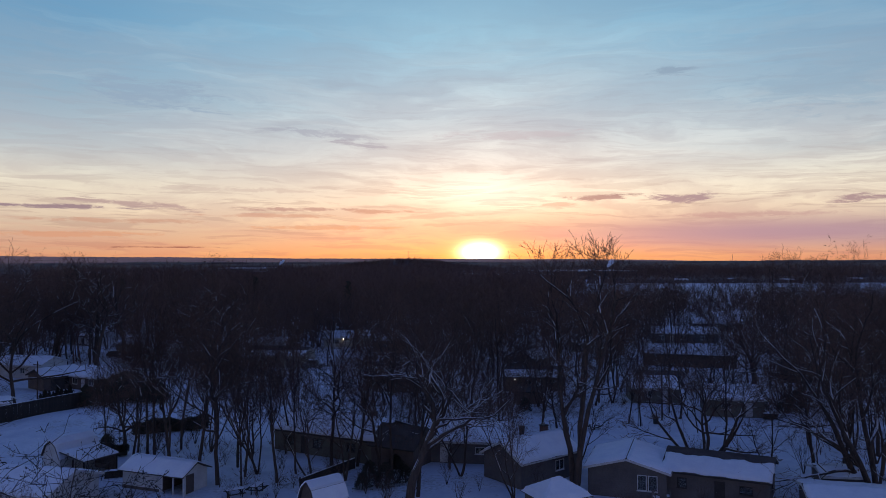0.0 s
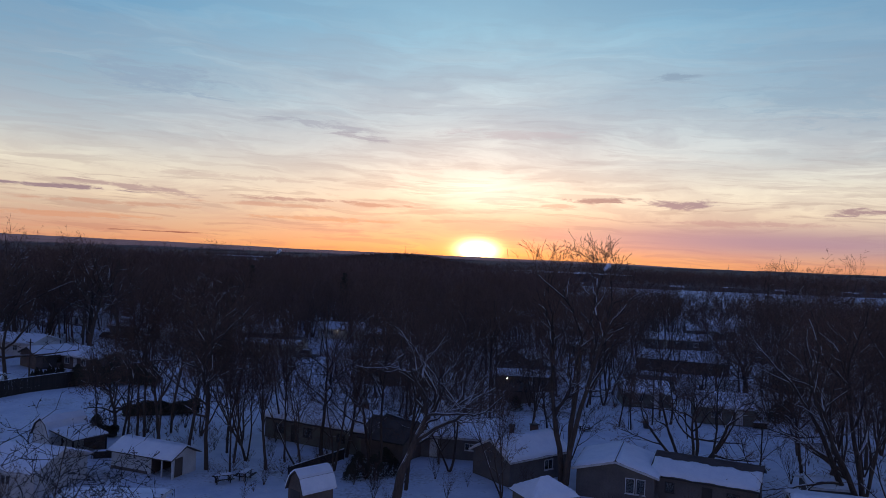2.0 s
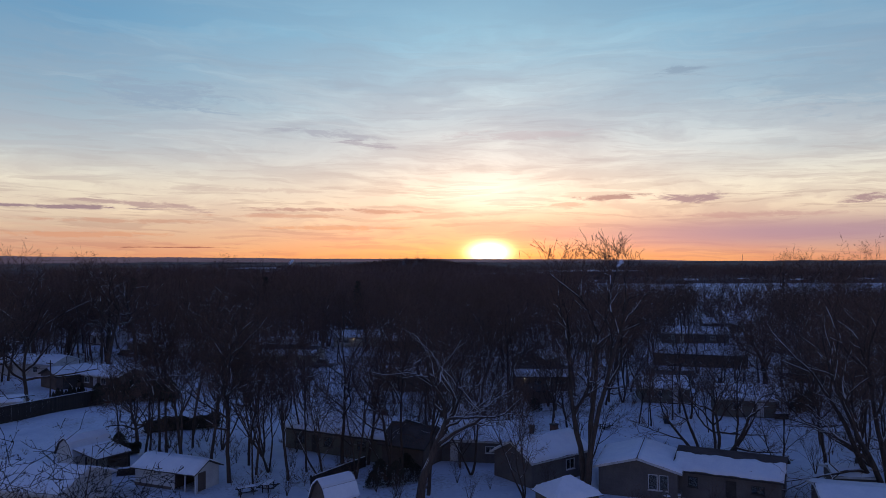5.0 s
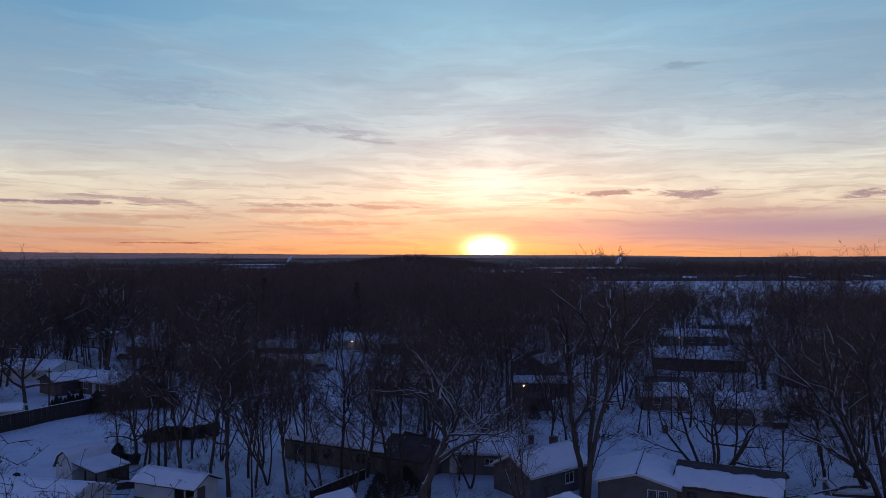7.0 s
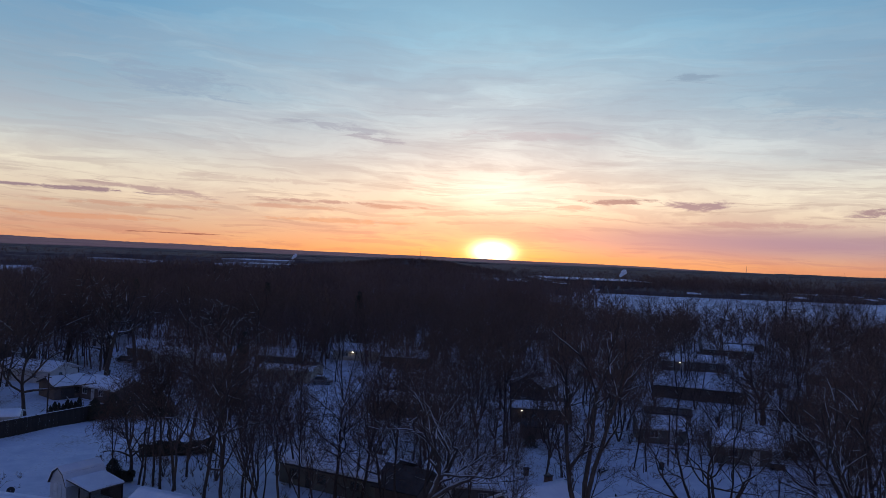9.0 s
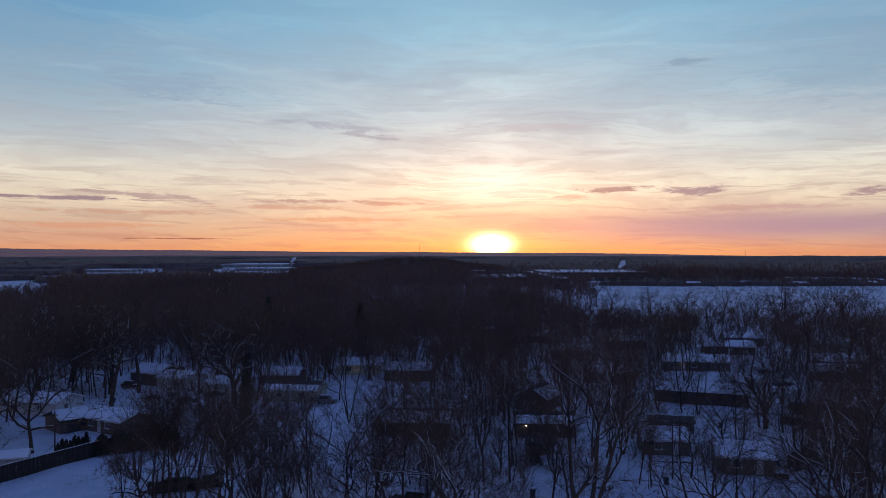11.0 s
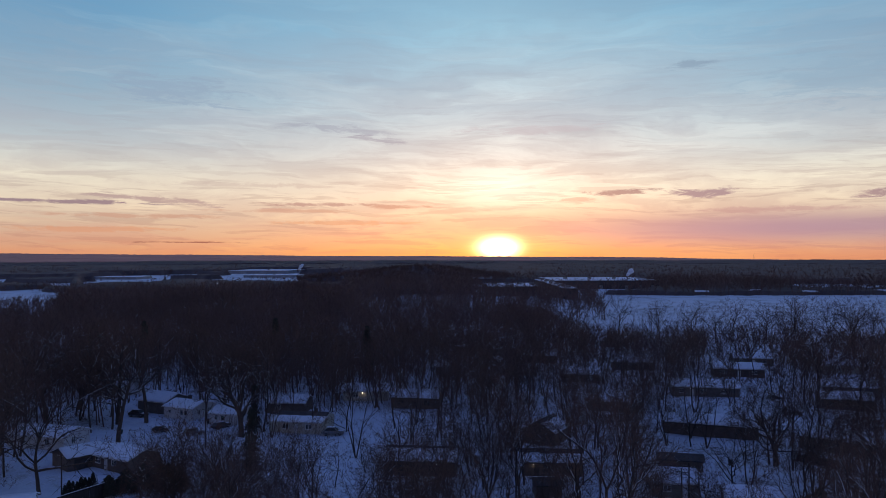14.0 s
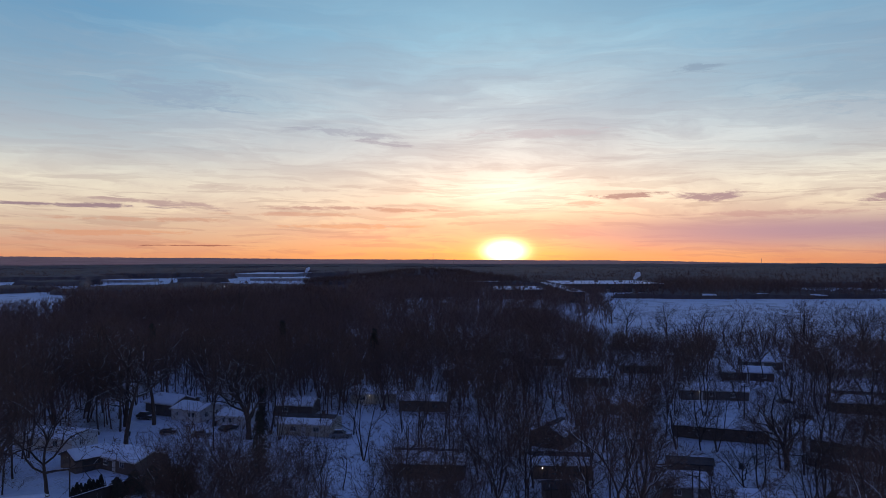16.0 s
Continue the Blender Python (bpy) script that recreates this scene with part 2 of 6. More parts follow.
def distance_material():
    """Far woods, dull; the haze of the evening air is painted on as a faint glow."""
    mat = bpy.data.materials.new("painted_haze_woods")
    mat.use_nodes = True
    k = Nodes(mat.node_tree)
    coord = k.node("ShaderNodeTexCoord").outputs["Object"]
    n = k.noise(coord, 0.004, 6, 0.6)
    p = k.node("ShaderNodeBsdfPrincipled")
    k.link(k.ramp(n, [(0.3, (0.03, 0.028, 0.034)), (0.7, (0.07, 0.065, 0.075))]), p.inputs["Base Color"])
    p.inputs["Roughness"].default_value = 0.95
    # painted haze: weak mauve emission from the woods' own surface
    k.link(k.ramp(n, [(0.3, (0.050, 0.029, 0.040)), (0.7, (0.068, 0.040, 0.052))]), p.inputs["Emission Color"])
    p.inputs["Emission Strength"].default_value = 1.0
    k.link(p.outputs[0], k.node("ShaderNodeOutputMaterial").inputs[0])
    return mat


DARK_TWIG = material("dark_twig", (0.022, 0.018, 0.017), (0.055, 0.045, 0.040), 1.2, 0.9, 0.2, 5, vary=0.3)
SNOW = material("roof_snow", (0.72, 0.77, 0.86), (0.84, 0.88, 0.94), 0.7, 0.8, 0.5, 6)
BRANCH_SNOW = material("branch_snow", (0.60, 0.62, 0.68), (0.84, 0.86, 0.90), 1.5, 0.8, 0.3)
GROUND = ground_material()
BARK = material("bark", (0.040, 0.028, 0.022), (0.110, 0.078, 0.060), 1.6, 0.9, 0.8, 9, vary=0.5, stretch=(3, 3, 0.6))
TWIG = material("twig_bark", (0.088, 0.052, 0.038), (0.185, 0.112, 0.082), 1.2, 0.9, 0.2, 5, vary=0.5)
NEEDLES = material("evergreen_needles", (0.030, 0.030, 0.020), (0.075, 0.072, 0.050), 0.8, 0.85, 0.3, 7, vary=0.3)
WOODS = material("far_woods", (0.105, 0.062, 0.050), (0.200, 0.122, 0.098), 0.03, 0.95, 0.2, 12)
PAINTED_HAZE_WOODS = distance_material()
SHINGLE = material("dark_shingles", (0.050, 0.042, 0.040), (0.115, 0.098, 0.092), 0.6, 0.9, 0.6, 12, slats=0.16)
WALLS = {
    "grey": material("grey_siding", (0.095, 0.083, 0.078), (0.17, 0.15, 0.14), 0.6, 0.7, 0.5, 9, slats=0.2),
    "white": material("white_siding", (0.46, 0.46, 0.47), (0.66, 0.66, 0.66), 0.6, 0.65, 0.5, 9, slats=0.2),
    "cream": material("cream_siding", (0.36, 0.33, 0.27), (0.52, 0.48, 0.40), 0.6, 0.7, 0.5, 9, slats=0.2),
    "brown": material("brown_siding", (0.085, 0.062, 0.052), (0.165, 0.125, 0.105), 0.6, 0.75, 0.5, 9, slats=0.2),
    "olive": material("olive_siding", (0.11, 0.10, 0.082), (0.195, 0.18, 0.145), 0.6, 0.75, 0.5, 9, slats=0.2),
    "brick": material("dark_brick", (0.08, 0.045, 0.036), (0.17, 0.10, 0.08), 1.2, 0.85, 0.6, 12, slats=0.075),
}
TRIM = material("white_trim", (0.48, 0.48, 0.49), (0.72, 0.72, 0.72), 1.2, 0.6, 0.2)
DARK_TRIM = material("dark_trim", (0.035, 0.030, 0.028), (0.075, 0.065, 0.060), 1.2, 0.7, 0.2)
GLASS = glass_material("window_glass", (0.55, 0.60, 0.62, 1))
PICKET = material("weathered_picket", (0.10, 0.095, 0.095), (0.24, 0.23, 0.23), 1.5, 0.8, 0.3)
FENCE_WOOD = material("weathered_fence", (0.020, 0.016, 0.014), (0.052, 0.042, 0.036), 1.1, 0.85, 0.5, 10, vary=0.4, stretch=(1, 1, 0.3))
METAL = material("grey_metal", (0.20, 0.20, 0.21), (0.34, 0.34, 0.35), 2.0, 0.45, 0.1, metal=0.9)
CONCRETE = material("industrial_panel", (0.045, 0.038, 0.036), (0.10, 0.085, 0.08), 0.1, 0.85, 0.2, 9)
PALE_PANEL = material("pale_works_panel", (0.20, 0.20, 0.22), (0.34, 0.34, 0.36), 0.1, 0.8, 0.2, 9)
FAR_TOPS = material("far_wood_tops", (0.060, 0.040, 0.040), (0.115, 0.078, 0.074), 0.012, 0.95, 0.2, 9)
RUBBER = material("tyre_rubber", (0.015, 0.015, 0.015), (0.035, 0.035, 0.035), 6, 0.85, 0.2)
PAINTS = {
    "silver": material("silver_paint", (0.20, 0.21, 0.22), (0.28, 0.29, 0.30), 3, 0.35, 0.0, metal=0.5),
    "dark": material("dark_paint", (0.03, 0.03, 0.035), (0.055, 0.055, 0.06), 3, 0.3, 0.0, metal=0.3),
    "red": material("dark_red_paint", (0.10, 0.025, 0.022), (0.15, 0.04, 0.035), 3, 0.35, 0.0, metal=0.2),
}
PLASTIC = material("dark_plastic", (0.02, 0.022, 0.024), (0.05, 0.052, 0.055), 4, 0.6, 0.1)
LAMP_GLOW = glow_material("lamp_bulb", (1.0, 0.86, 0.66, 1), 14.0)
FLOOD_GLOW = glow_material("floodlight_lens", (0.86, 0.93, 1.0, 1), 60.0)

# ---- building blocks ----
def fast_mesh(name, verts, faces):
    """A mesh from arrays: verts n x 3, faces m x 3 or m x 4."""
    me = bpy.data.meshes.new(name)
    faces = np.asarray(faces, np.int32)
    m, k = faces.shape
    me.vertices.add(len(verts))
    me.vertices.foreach_set("co", np.asarray(verts, np.float32).ravel())
    me.loops.add(m * k)
    me.loops.foreach_set("vertex_index", faces.ravel())
    me.polygons.add(m)
    me.polygons.foreach_set("loop_start", np.arange(0, m * k, k, dtype=np.int32))
    me.update(calc_edges=True)
    return me


class Geo:
    """Gathers boxes, prisms and tubes into one mesh."""

    def __init__(self):
        self.v, self.f = [], []

    def poly(self, pts):
        n = len(self.v)
        self.v += [tuple(p) for p in pts]
        self.f.append(tuple(range(n, n + len(pts))))
        return self

    def box(self, x0, x1, y0, y1, z0, z1):
        n = len(self.v)
        self.v += [(x, y, z) for z in (z0, z1) for y in (y0, y1) for x in (x0, x1)]
        self.f += [tuple(n + i for i in q) for q in ((0, 2, 3, 1), (4, 5, 7, 6), (0, 1, 5, 4), (2, 6, 7, 3), (0, 4, 6, 2), (1, 3, 7, 5))]
        return self

    def extrude(self, outline, axis, a, b):
        """A closed outline of (u, z) pairs, pushed from a to b along x or y."""
        n, k = len(self.v), len(outline)
        for s in (a, b):
            self.v += [(s, u, z) if axis == "x" else (u, s, z) for u, z in outline]
        self.f += [tuple(range(n, n + k)), tuple(range(n + 2 * k - 1, n + k - 1, -1))]
        self.f += [(n + i, n + k + i, n + k + (i + 1) % k, n + (i + 1) % k) for i in range(k)]
        return self

    def tube(self, pts, radii, sides=8, cap=True):
        rings = []
        for i, p in enumerate(pts):
            p = Vector(p)
            d = Vector(pts[min(i + 1, len(pts) - 1)]) - Vector(pts[max(i - 1, 0)])
            q = d.to_track_quat("Z", "Y")
            n = len(self.v)
            self.v += [tuple(p + q @ Vector((math.cos(a), math.sin(a), 0)) * radii[i]) for a in (2 * math.pi * j / sides for j in range(sides))]
            rings.append(n)
        for a, b in zip(rings, rings[1:]):
            self.f += [(a + j, a + (j + 1) % sides, b + (j + 1) % sides, b + j) for j in range(sides)]
        if cap:
            self.f += [tuple(range(rings[0] + sides - 1, rings[0] - 1, -1)), tuple(range(rings[-1], rings[-1] + sides))]
        return self

    def mesh(self, name):
        me = bpy.data.meshes.new(name)
        me.from_pydata(self.v, [], self.f)
        me.validate()
        bm = bmesh.new()
        bm.from_mesh(me)
        bmesh.ops.recalc_face_normals(bm, faces=bm.faces)
        bm.to_mesh(me)
        bm.free()
        return me


def part(name, shape, mat, parent, label="", place=None):
    """Links a Geo or a mesh as ONE mesh object under a thing or a part."""
    me = shape.mesh(name) if isinstance(shape, Geo) else shape
    if mat is not None and not me.materials:
        me.materials.append(mat)
    ob = new(name, me)
    ob.parent = parent
    if place is not None:
        ob.matrix_basis = place
    return tagged(ob, label)


def thing(name, place, label, category, group=""):
    ob = new(name)
    ob.empty_display_size = 0.3
    ob.matrix_basis = place
    return tagged(ob, label, category, group)


def stuff(name, verts, faces, mat, label, category="", kind="stuff"):
    me = fast_mesh(name, verts, faces)
    me.materials.append(mat)
    return tagged(new(name, me), label, category, "", kind)


def hill(x, y):
    """The height of the land: level, with one low wooded rise far ahead."""
    return 15.0 * np.exp(-(((x + 45) / np.where(x < -45, 105, 80)) ** 2) - ((y - 1110) / 100) ** 2)


def undulation(x, y):
    return 0.10 * np.sin(x * 0.21 + 1.3) * np.cos(y * 0.17) + 0.07 * np.sin(x * 0.53 + y * 0.41) + 0.05 * np.cos(y * 0.83 - x * 0.3)


# ---- ground ----
def build_ground():
    turns = 420
    r = np.concatenate([[0.02], np.geomspace(6, 400, 130), np.geomspace(420, 9000, 50)])
    a = np.linspace(0, 2 * np.pi, turns, endpoint=False)
    rr, aa = np.meshgrid(r, a, indexing="ij")
    x, y = rr * np.sin(aa), rr * np.cos(aa)
    z = hill(x, y) + undulation(x, y) * np.clip(rr / 30, 0, 1) * (rr < 900) - 0.06
    i, j = np.meshgrid(np.arange(len(r) - 1), np.arange(turns), indexing="ij")
    k = (j + 1) % turns
    faces = np.stack([i * turns + j, (i + 1) * turns + j, (i + 1) * turns + k, i * turns + k], -1).reshape(-1, 4)
    verts = np.stack([x, y, z], -1).reshape(-1, 3)
    me = fast_mesh("ground", verts, faces)
    me.materials.append(GROUND)
    me.polygons.foreach_set("use_smooth", np.ones(len(me.polygons), bool))
    tagged(new("ground", me), "level snow-covered ground with bare litter patches", "", "", "structure")


build_ground()


# ---- trees ----
def frusta(p0, p1, r0, r1, sides):
    """Tapered tubes for many segments at once."""
    p0, p1, r0, r1 = np.asarray(p0, float), np.asarray(p1, float), np.asarray(r0, float), np.asarray(r1, float)
    d = p1 - p0
    d /= np.linalg.norm(d, axis=1, keepdims=True) + 1e-9
    ref = np.where(np.abs(d[:, 2:3]) < 0.8, [[0, 0, 1.0]], [[1.0, 0, 0]])
    u = np.cross(d, ref)
    u /= np.linalg.norm(u, axis=1, keepdims=True)
    w = np.cross(d, u)
    ang = np.arange(sides) * 2 * np.pi / sides
    ring = np.cos(ang)[None, :, None] * u[:, None] + np.sin(ang)[None, :, None] * w[:, None]
    a = p0[:, None] + ring * r0[:, None, None]
    b = p1[:, None] + ring * r1[:, None, None]
    verts = np.concatenate([a, b], 1).reshape(-1, 3)
    base = np.arange(len(p0))[:, None] * 2 * sides
    j = np.arange(sides)
    k = (j + 1) % sides
    quads = np.stack([base + j, base + k, base + sides + k, base + sides + j], -1).reshape(-1, 4)
    return verts, quads


def spikes(p0, p1, r0):
    """Thin three-sided points for many twigs at once."""
    d = p1 - p0
    d = d / (np.linalg.norm(d, axis=1, keepdims=True) + 1e-9)
    ref = np.where(np.abs(d[:, 2:3]) < 0.8, [[0, 0, 1.0]], [[1.0, 0, 0]])
    u = np.cross(d, ref)
    u /= np.linalg.norm(u, axis=1, keepdims=True)
    w = np.cross(d, u)
    ring = np.stack([p0 + r0[:, None] * (math.cos(t) * u + math.sin(t) * w) for t in (0, 2.1, 4.2)], 1)
    verts = np.concatenate([ring, p1[:, None]], 1).reshape(-1, 3)
    b = np.arange(len(p0))[:, None] * 4
    tris = np.concatenate([b + np.array([[0, 1, 3]]), b + np.array([[1, 2, 3]]), b + np.array([[2, 0, 3]])], 1).reshape(-1, 3)
    return verts, tris


def slivers(p0, p1, r, seed):
    """One thin pointed blade for each of many twigs, turned at random about its length."""
    d = p1 - p0
    side = np.cross(d, np.random.RandomState(seed).normal(size=d.shape))
    side *= np.asarray(r)[:, None] / (np.linalg.norm(side, axis=1, keepdims=True) + 1e-9)
    return np.stack([p0 - side, p0 + side, p1], 1).reshape(-1, 3), np.arange(3 * len(p0)).reshape(-1, 3)


def grow(seed, height, girth, stems=1, first=0.32, limbs=1.6, side=1.4, twigs=1.45, fine=1.45, lift=0.10, angle=48, limb=0.46, lean=(0, 0), droop=0.0, wild=1.0, bole=0.58, steps=(9, 9, 5, 2, 1), splay=1.0):
    """The segments of a bare broadleaved tree: rows of start, end, radii and level."""
    rng = random.Random(seed)
    segs = []
    shares = (0, limbs / stems**0.75, side, twigs, fine)
    wob = (0.08, 0.20, 0.28, 0.30, 0.25)

    def away(d, degrees):
        q = d.orthogonal().normalized()
        q.rotate(Matrix.Rotation(rng.uniform(0, 2 * math.pi), 3, d))
        return (d * math.cos(radians(degrees)) + q * math.sin(radians(degrees))).normalized()

    def branch(p, d, length, r, level):
        n = steps[level]
        end = r * (0.42 if level == 0 else 0.3)
        for i in range(n):
            trop = lift * (1.0 if level < 3 else 0.5) - droop * (level >= 3) * 2
            w = wob[level] * wild
            d = (d + Vector((rng.gauss(0, w), rng.gauss(0, w), rng.gauss(0, w * 0.7) + trop))).normalized()
            q = p + d * (length / n)
            ra, rb = r + (end - r) * i / n, r + (end - r) * (i + 1) / n
            segs.append((p, q, ra, rb, level))
            at = (i + 1) / n
            if level < 4 and (at >= first if level == 0 else at > 0.25 if level == 1 else at > 0.3):
                want = shares[level + 1]
                for _ in range(int(want + rng.random())):
                    if level == 0:
                        size = height * limb * (1.12 - 0.3 * at) * rng.uniform(0.75, 1.1)
                    else:
                        size = length * (0.62, 0.62, 0.55, 0.5)[level] * (1.15 - 0.5 * at) * rng.uniform(0.6, 1.2)
                    spot = q if n > 2 else p.lerp(q, rng.uniform(0.35, 1.0))
                    branch(spot, away(d, rng.gauss(angle, 12)), size, max(rb * (rng.uniform(0.55, 0.85) if level == 0 else rng.uniform(0.38, 0.62)), 0.011), level + 1)
            p = q
        if level == 0:
            for _ in range(3 if stems == 1 else 2):
                branch(p, away(d, rng.gauss(angle * 0.6, 8)), height * limb * rng.uniform(0.8, 1.05), end * 0.85, 1)

    for s in range(stems):
        if stems == 1:
            d, h, r = Vector((lean[0], lean[1], 1)).normalized(), height * bole, girth
        else:
            t = 2 * math.pi * (s + rng.uniform(-0.25, 0.25)) / stems
            tilt = rng.uniform(0.2, 0.5) * splay
            d, h, r = Vector((math.cos(t) * tilt + lean[0], math.sin(t) * tilt + lean[1], 1)).normalized(), height * bole * rng.uniform(0.85, 1.1), girth * rng.uniform(0.55, 0.8)
        branch(Vector((0, 0, -0.25)), d, h, r, 0)
    return segs


def tree_template(segs, label, category="tree", snowy=0.7, seed=1, group="bare trees", tip=0.014, plain=False, buds=0, snow_wide=0.6, twig=None):
    """A tree of parts: trunk, limbs, twigs and the snow along its limbs."""
    a = np.array([s[0] for s in segs])
    b = np.array([s[1] for s in segs])
    ra, rb, lv = (np.array([s[n] for s in segs]) for n in (2, 3, 4))
    root = thing("shrub" if category == "shrub" else "tree", Matrix(), label, category, group)
    rng = np.random.RandomState(seed)

    def piece(name, pick, sides, mat, note=""):
        if pick.any():
            grown = b[pick] + (b[pick] - a[pick]) * 0.06
            v, f = frusta(a[pick], grown, ra[pick], rb[pick], sides)
            me = fast_mesh(name, v, f)
            me.polygons.foreach_set("use_smooth", np.ones(len(me.polygons), bool))
            tagged(part(name, me, mat, root, note), kind="stuff" if name == "branch_spray" else "")

    piece("trunk", lv == 0, 9, BARK)
    # each limb by itself: a run of segments of the first order
    first = np.flatnonzero(lv == 1)
    new_run = np.r_[True, np.linalg.norm(a[first[1:]] - b[first[:-1]], axis=1) > 1e-6]
    run = np.cumsum(new_run)
    for n in range(1, run[-1] + 1 if not plain else 1):
        pick = np.zeros(len(lv), bool)
        pick[first[run == n]] = True
        piece("limb", pick, 4 if plain else 6, BARK)
    piece("branch_spray", (lv == 2) | (plain & (lv == 1)), 3 if plain else 4, BARK)
    thin = lv == 3
    if plain:
        v1, f1 = slivers(a[thin], b[thin], np.maximum(ra[thin], tip) * 1.3, seed)
    else:
        v1, f1 = frusta(a[thin], b[thin] + (b[thin] - a[thin]) * 0.06, np.maximum(ra[thin], 0.016), np.maximum(rb[thin], 0.011), 3)
        f1 = np.concatenate([f1[:, [0, 1, 2]], f1[:, [0, 2, 3]]])
    tips = lv == 4
    v2, f2 = slivers(a[tips], b[tips], np.full(tips.sum(), tip * 1.4), seed + 50)
    tagged(part("twig_spray", fast_mesh("twig_spray", np.concatenate([v1, v2]), np.concatenate([f1, f2 + len(v1)])), twig or TWIG, root), kind="stuff")
    if buds:
        pick = rng.randint(0, tips.sum(), buds)
        c = a[tips][pick] + (b - a)[tips][pick] * rng.uniform(0.1, 1.0, (buds, 1))
        e = c + rng.normal(0, 0.045, c.shape)
        v, f = slivers(c, e + np.array([0, 0, 0.03]), np.full(buds, 0.022), seed + 9)
        tagged(part("bud_spray", fast_mesh("bud_spray", v, f), twig or TWIG, root, "dark winter buds"), kind="stuff")
    # snow lies along the tops of slanting limbs
    d = (b - a) / (np.linalg.norm(b - a, axis=1, keepdims=True) + 1e-9)
    keep = (lv <= 2) & (ra > 0.03) & (np.abs(d[:, 2]) < 0.93) & (rng.rand(len(lv)) < snowy)
    if keep.any():
        p, q, d, r, s = a[keep], b[keep] + (b[keep] - a[keep]) * 0.08, d[keep], ra[keep], rb[keep]
        out = np.cross(d, [[0, 0, 1.0]])
        out /= np.linalg.norm(out, axis=1, keepdims=True) + 1e-9
        top = np.cross(out, d)
        w = snow_wide
        rows = [p + top * (r * 0.62)[:, None] - out * (r * w)[:, None], p + top * (r * 1.0 + 0.02)[:, None], p + top * (r * 0.62)[:, None] + out * (r * w)[:, None],
                q + top * (s * 0.62)[:, None] - out * (s * w)[:, None], q + top * (s * 1.0 + 0.018)[:, None], q + top * (s * 0.62)[:, None] + out * (s * w)[:, None]]
        v = np.stack(rows, 1).reshape(-1, 3)
        base = np.arange(len(p))[:, None] * 6
        f = np.concatenate([base + np.array([[0, 3, 4, 1]]), base + np.array([[1, 4, 5, 2]])], 1).reshape(-1, 4)
        tagged(part("limb_snow", fast_mesh("limb_snow", v, f), BRANCH_SNOW, root, "line of snow along the limbs"), kind="stuff")
    return root


def put(template, x, y, turn=0.0, size=1.0, tall=1.0, label=""):
    """Stands a copy of a tree or bush on the ground."""
    m = pose(x, y, float(hill(x, y) + undulation(np.float64(x), np.float64(y))) - 0.06, 0, 0, turn)
    ob = copy_thing(template, m)
    ob.scale = (size, size, size * tall)
    return tagged(ob, label)


def parked(ob, n):
    """The first of each kind stands far behind the camera."""
    ob.matrix_basis = pose(-160 + 40 * n, -300, -0.06)
    return ob

# ---- houses ----
def wall_shape(length, height, holes=(), thick=0.2, gable=0.0):
    """A wall along x from 0, outer face at y = 0, with openings (x0, x1, z0, z1) cut through, and a gable on top."""
    g = Geo()
    xs = sorted({0.0, length, *(h[0] for h in holes), *(h[1] for h in holes)})
    zs = sorted({-0.3, height, *(h[2] for h in holes), *(h[3] for h in holes)})
    inside = lambda x, z: any(h[0] < x < h[1] and h[2] < z < h[3] for h in holes)
    for y in (0.0, thick):
        for x0, x1 in zip(xs, xs[1:]):
            for z0, z1 in zip(zs, zs[1:]):
                if not inside((x0 + x1) / 2, (z0 + z1) / 2):
                    g.poly([(x0, y, z0), (x1, y, z0), (x1, y, z1), (x0, y, z1)])
        if gable:
            g.poly([(0, y, height), (length, y, height), (length / 2, y, height + gable)])
    for x0, x1, z0, z1 in holes:
        g.poly([(x0, 0, z0), (x0, thick, z0), (x0, thick, z1), (x0, 0, z1)]).poly([(x1, 0, z0), (x1, 0, z1), (x1, thick, z1), (x1, thick, z0)])
        g.poly([(x0, 0, z0), (x1, 0, z0), (x1, thick, z0), (x0, thick, z0)]).poly([(x0, 0, z1), (x0, thick, z1), (x1, thick, z1), (x1, 0, z1)])
    for x in (0, length):
        g.poly([(x, 0, -0.3), (x, thick, -0.3), (x, thick, height), (x, 0, height)])
    return g


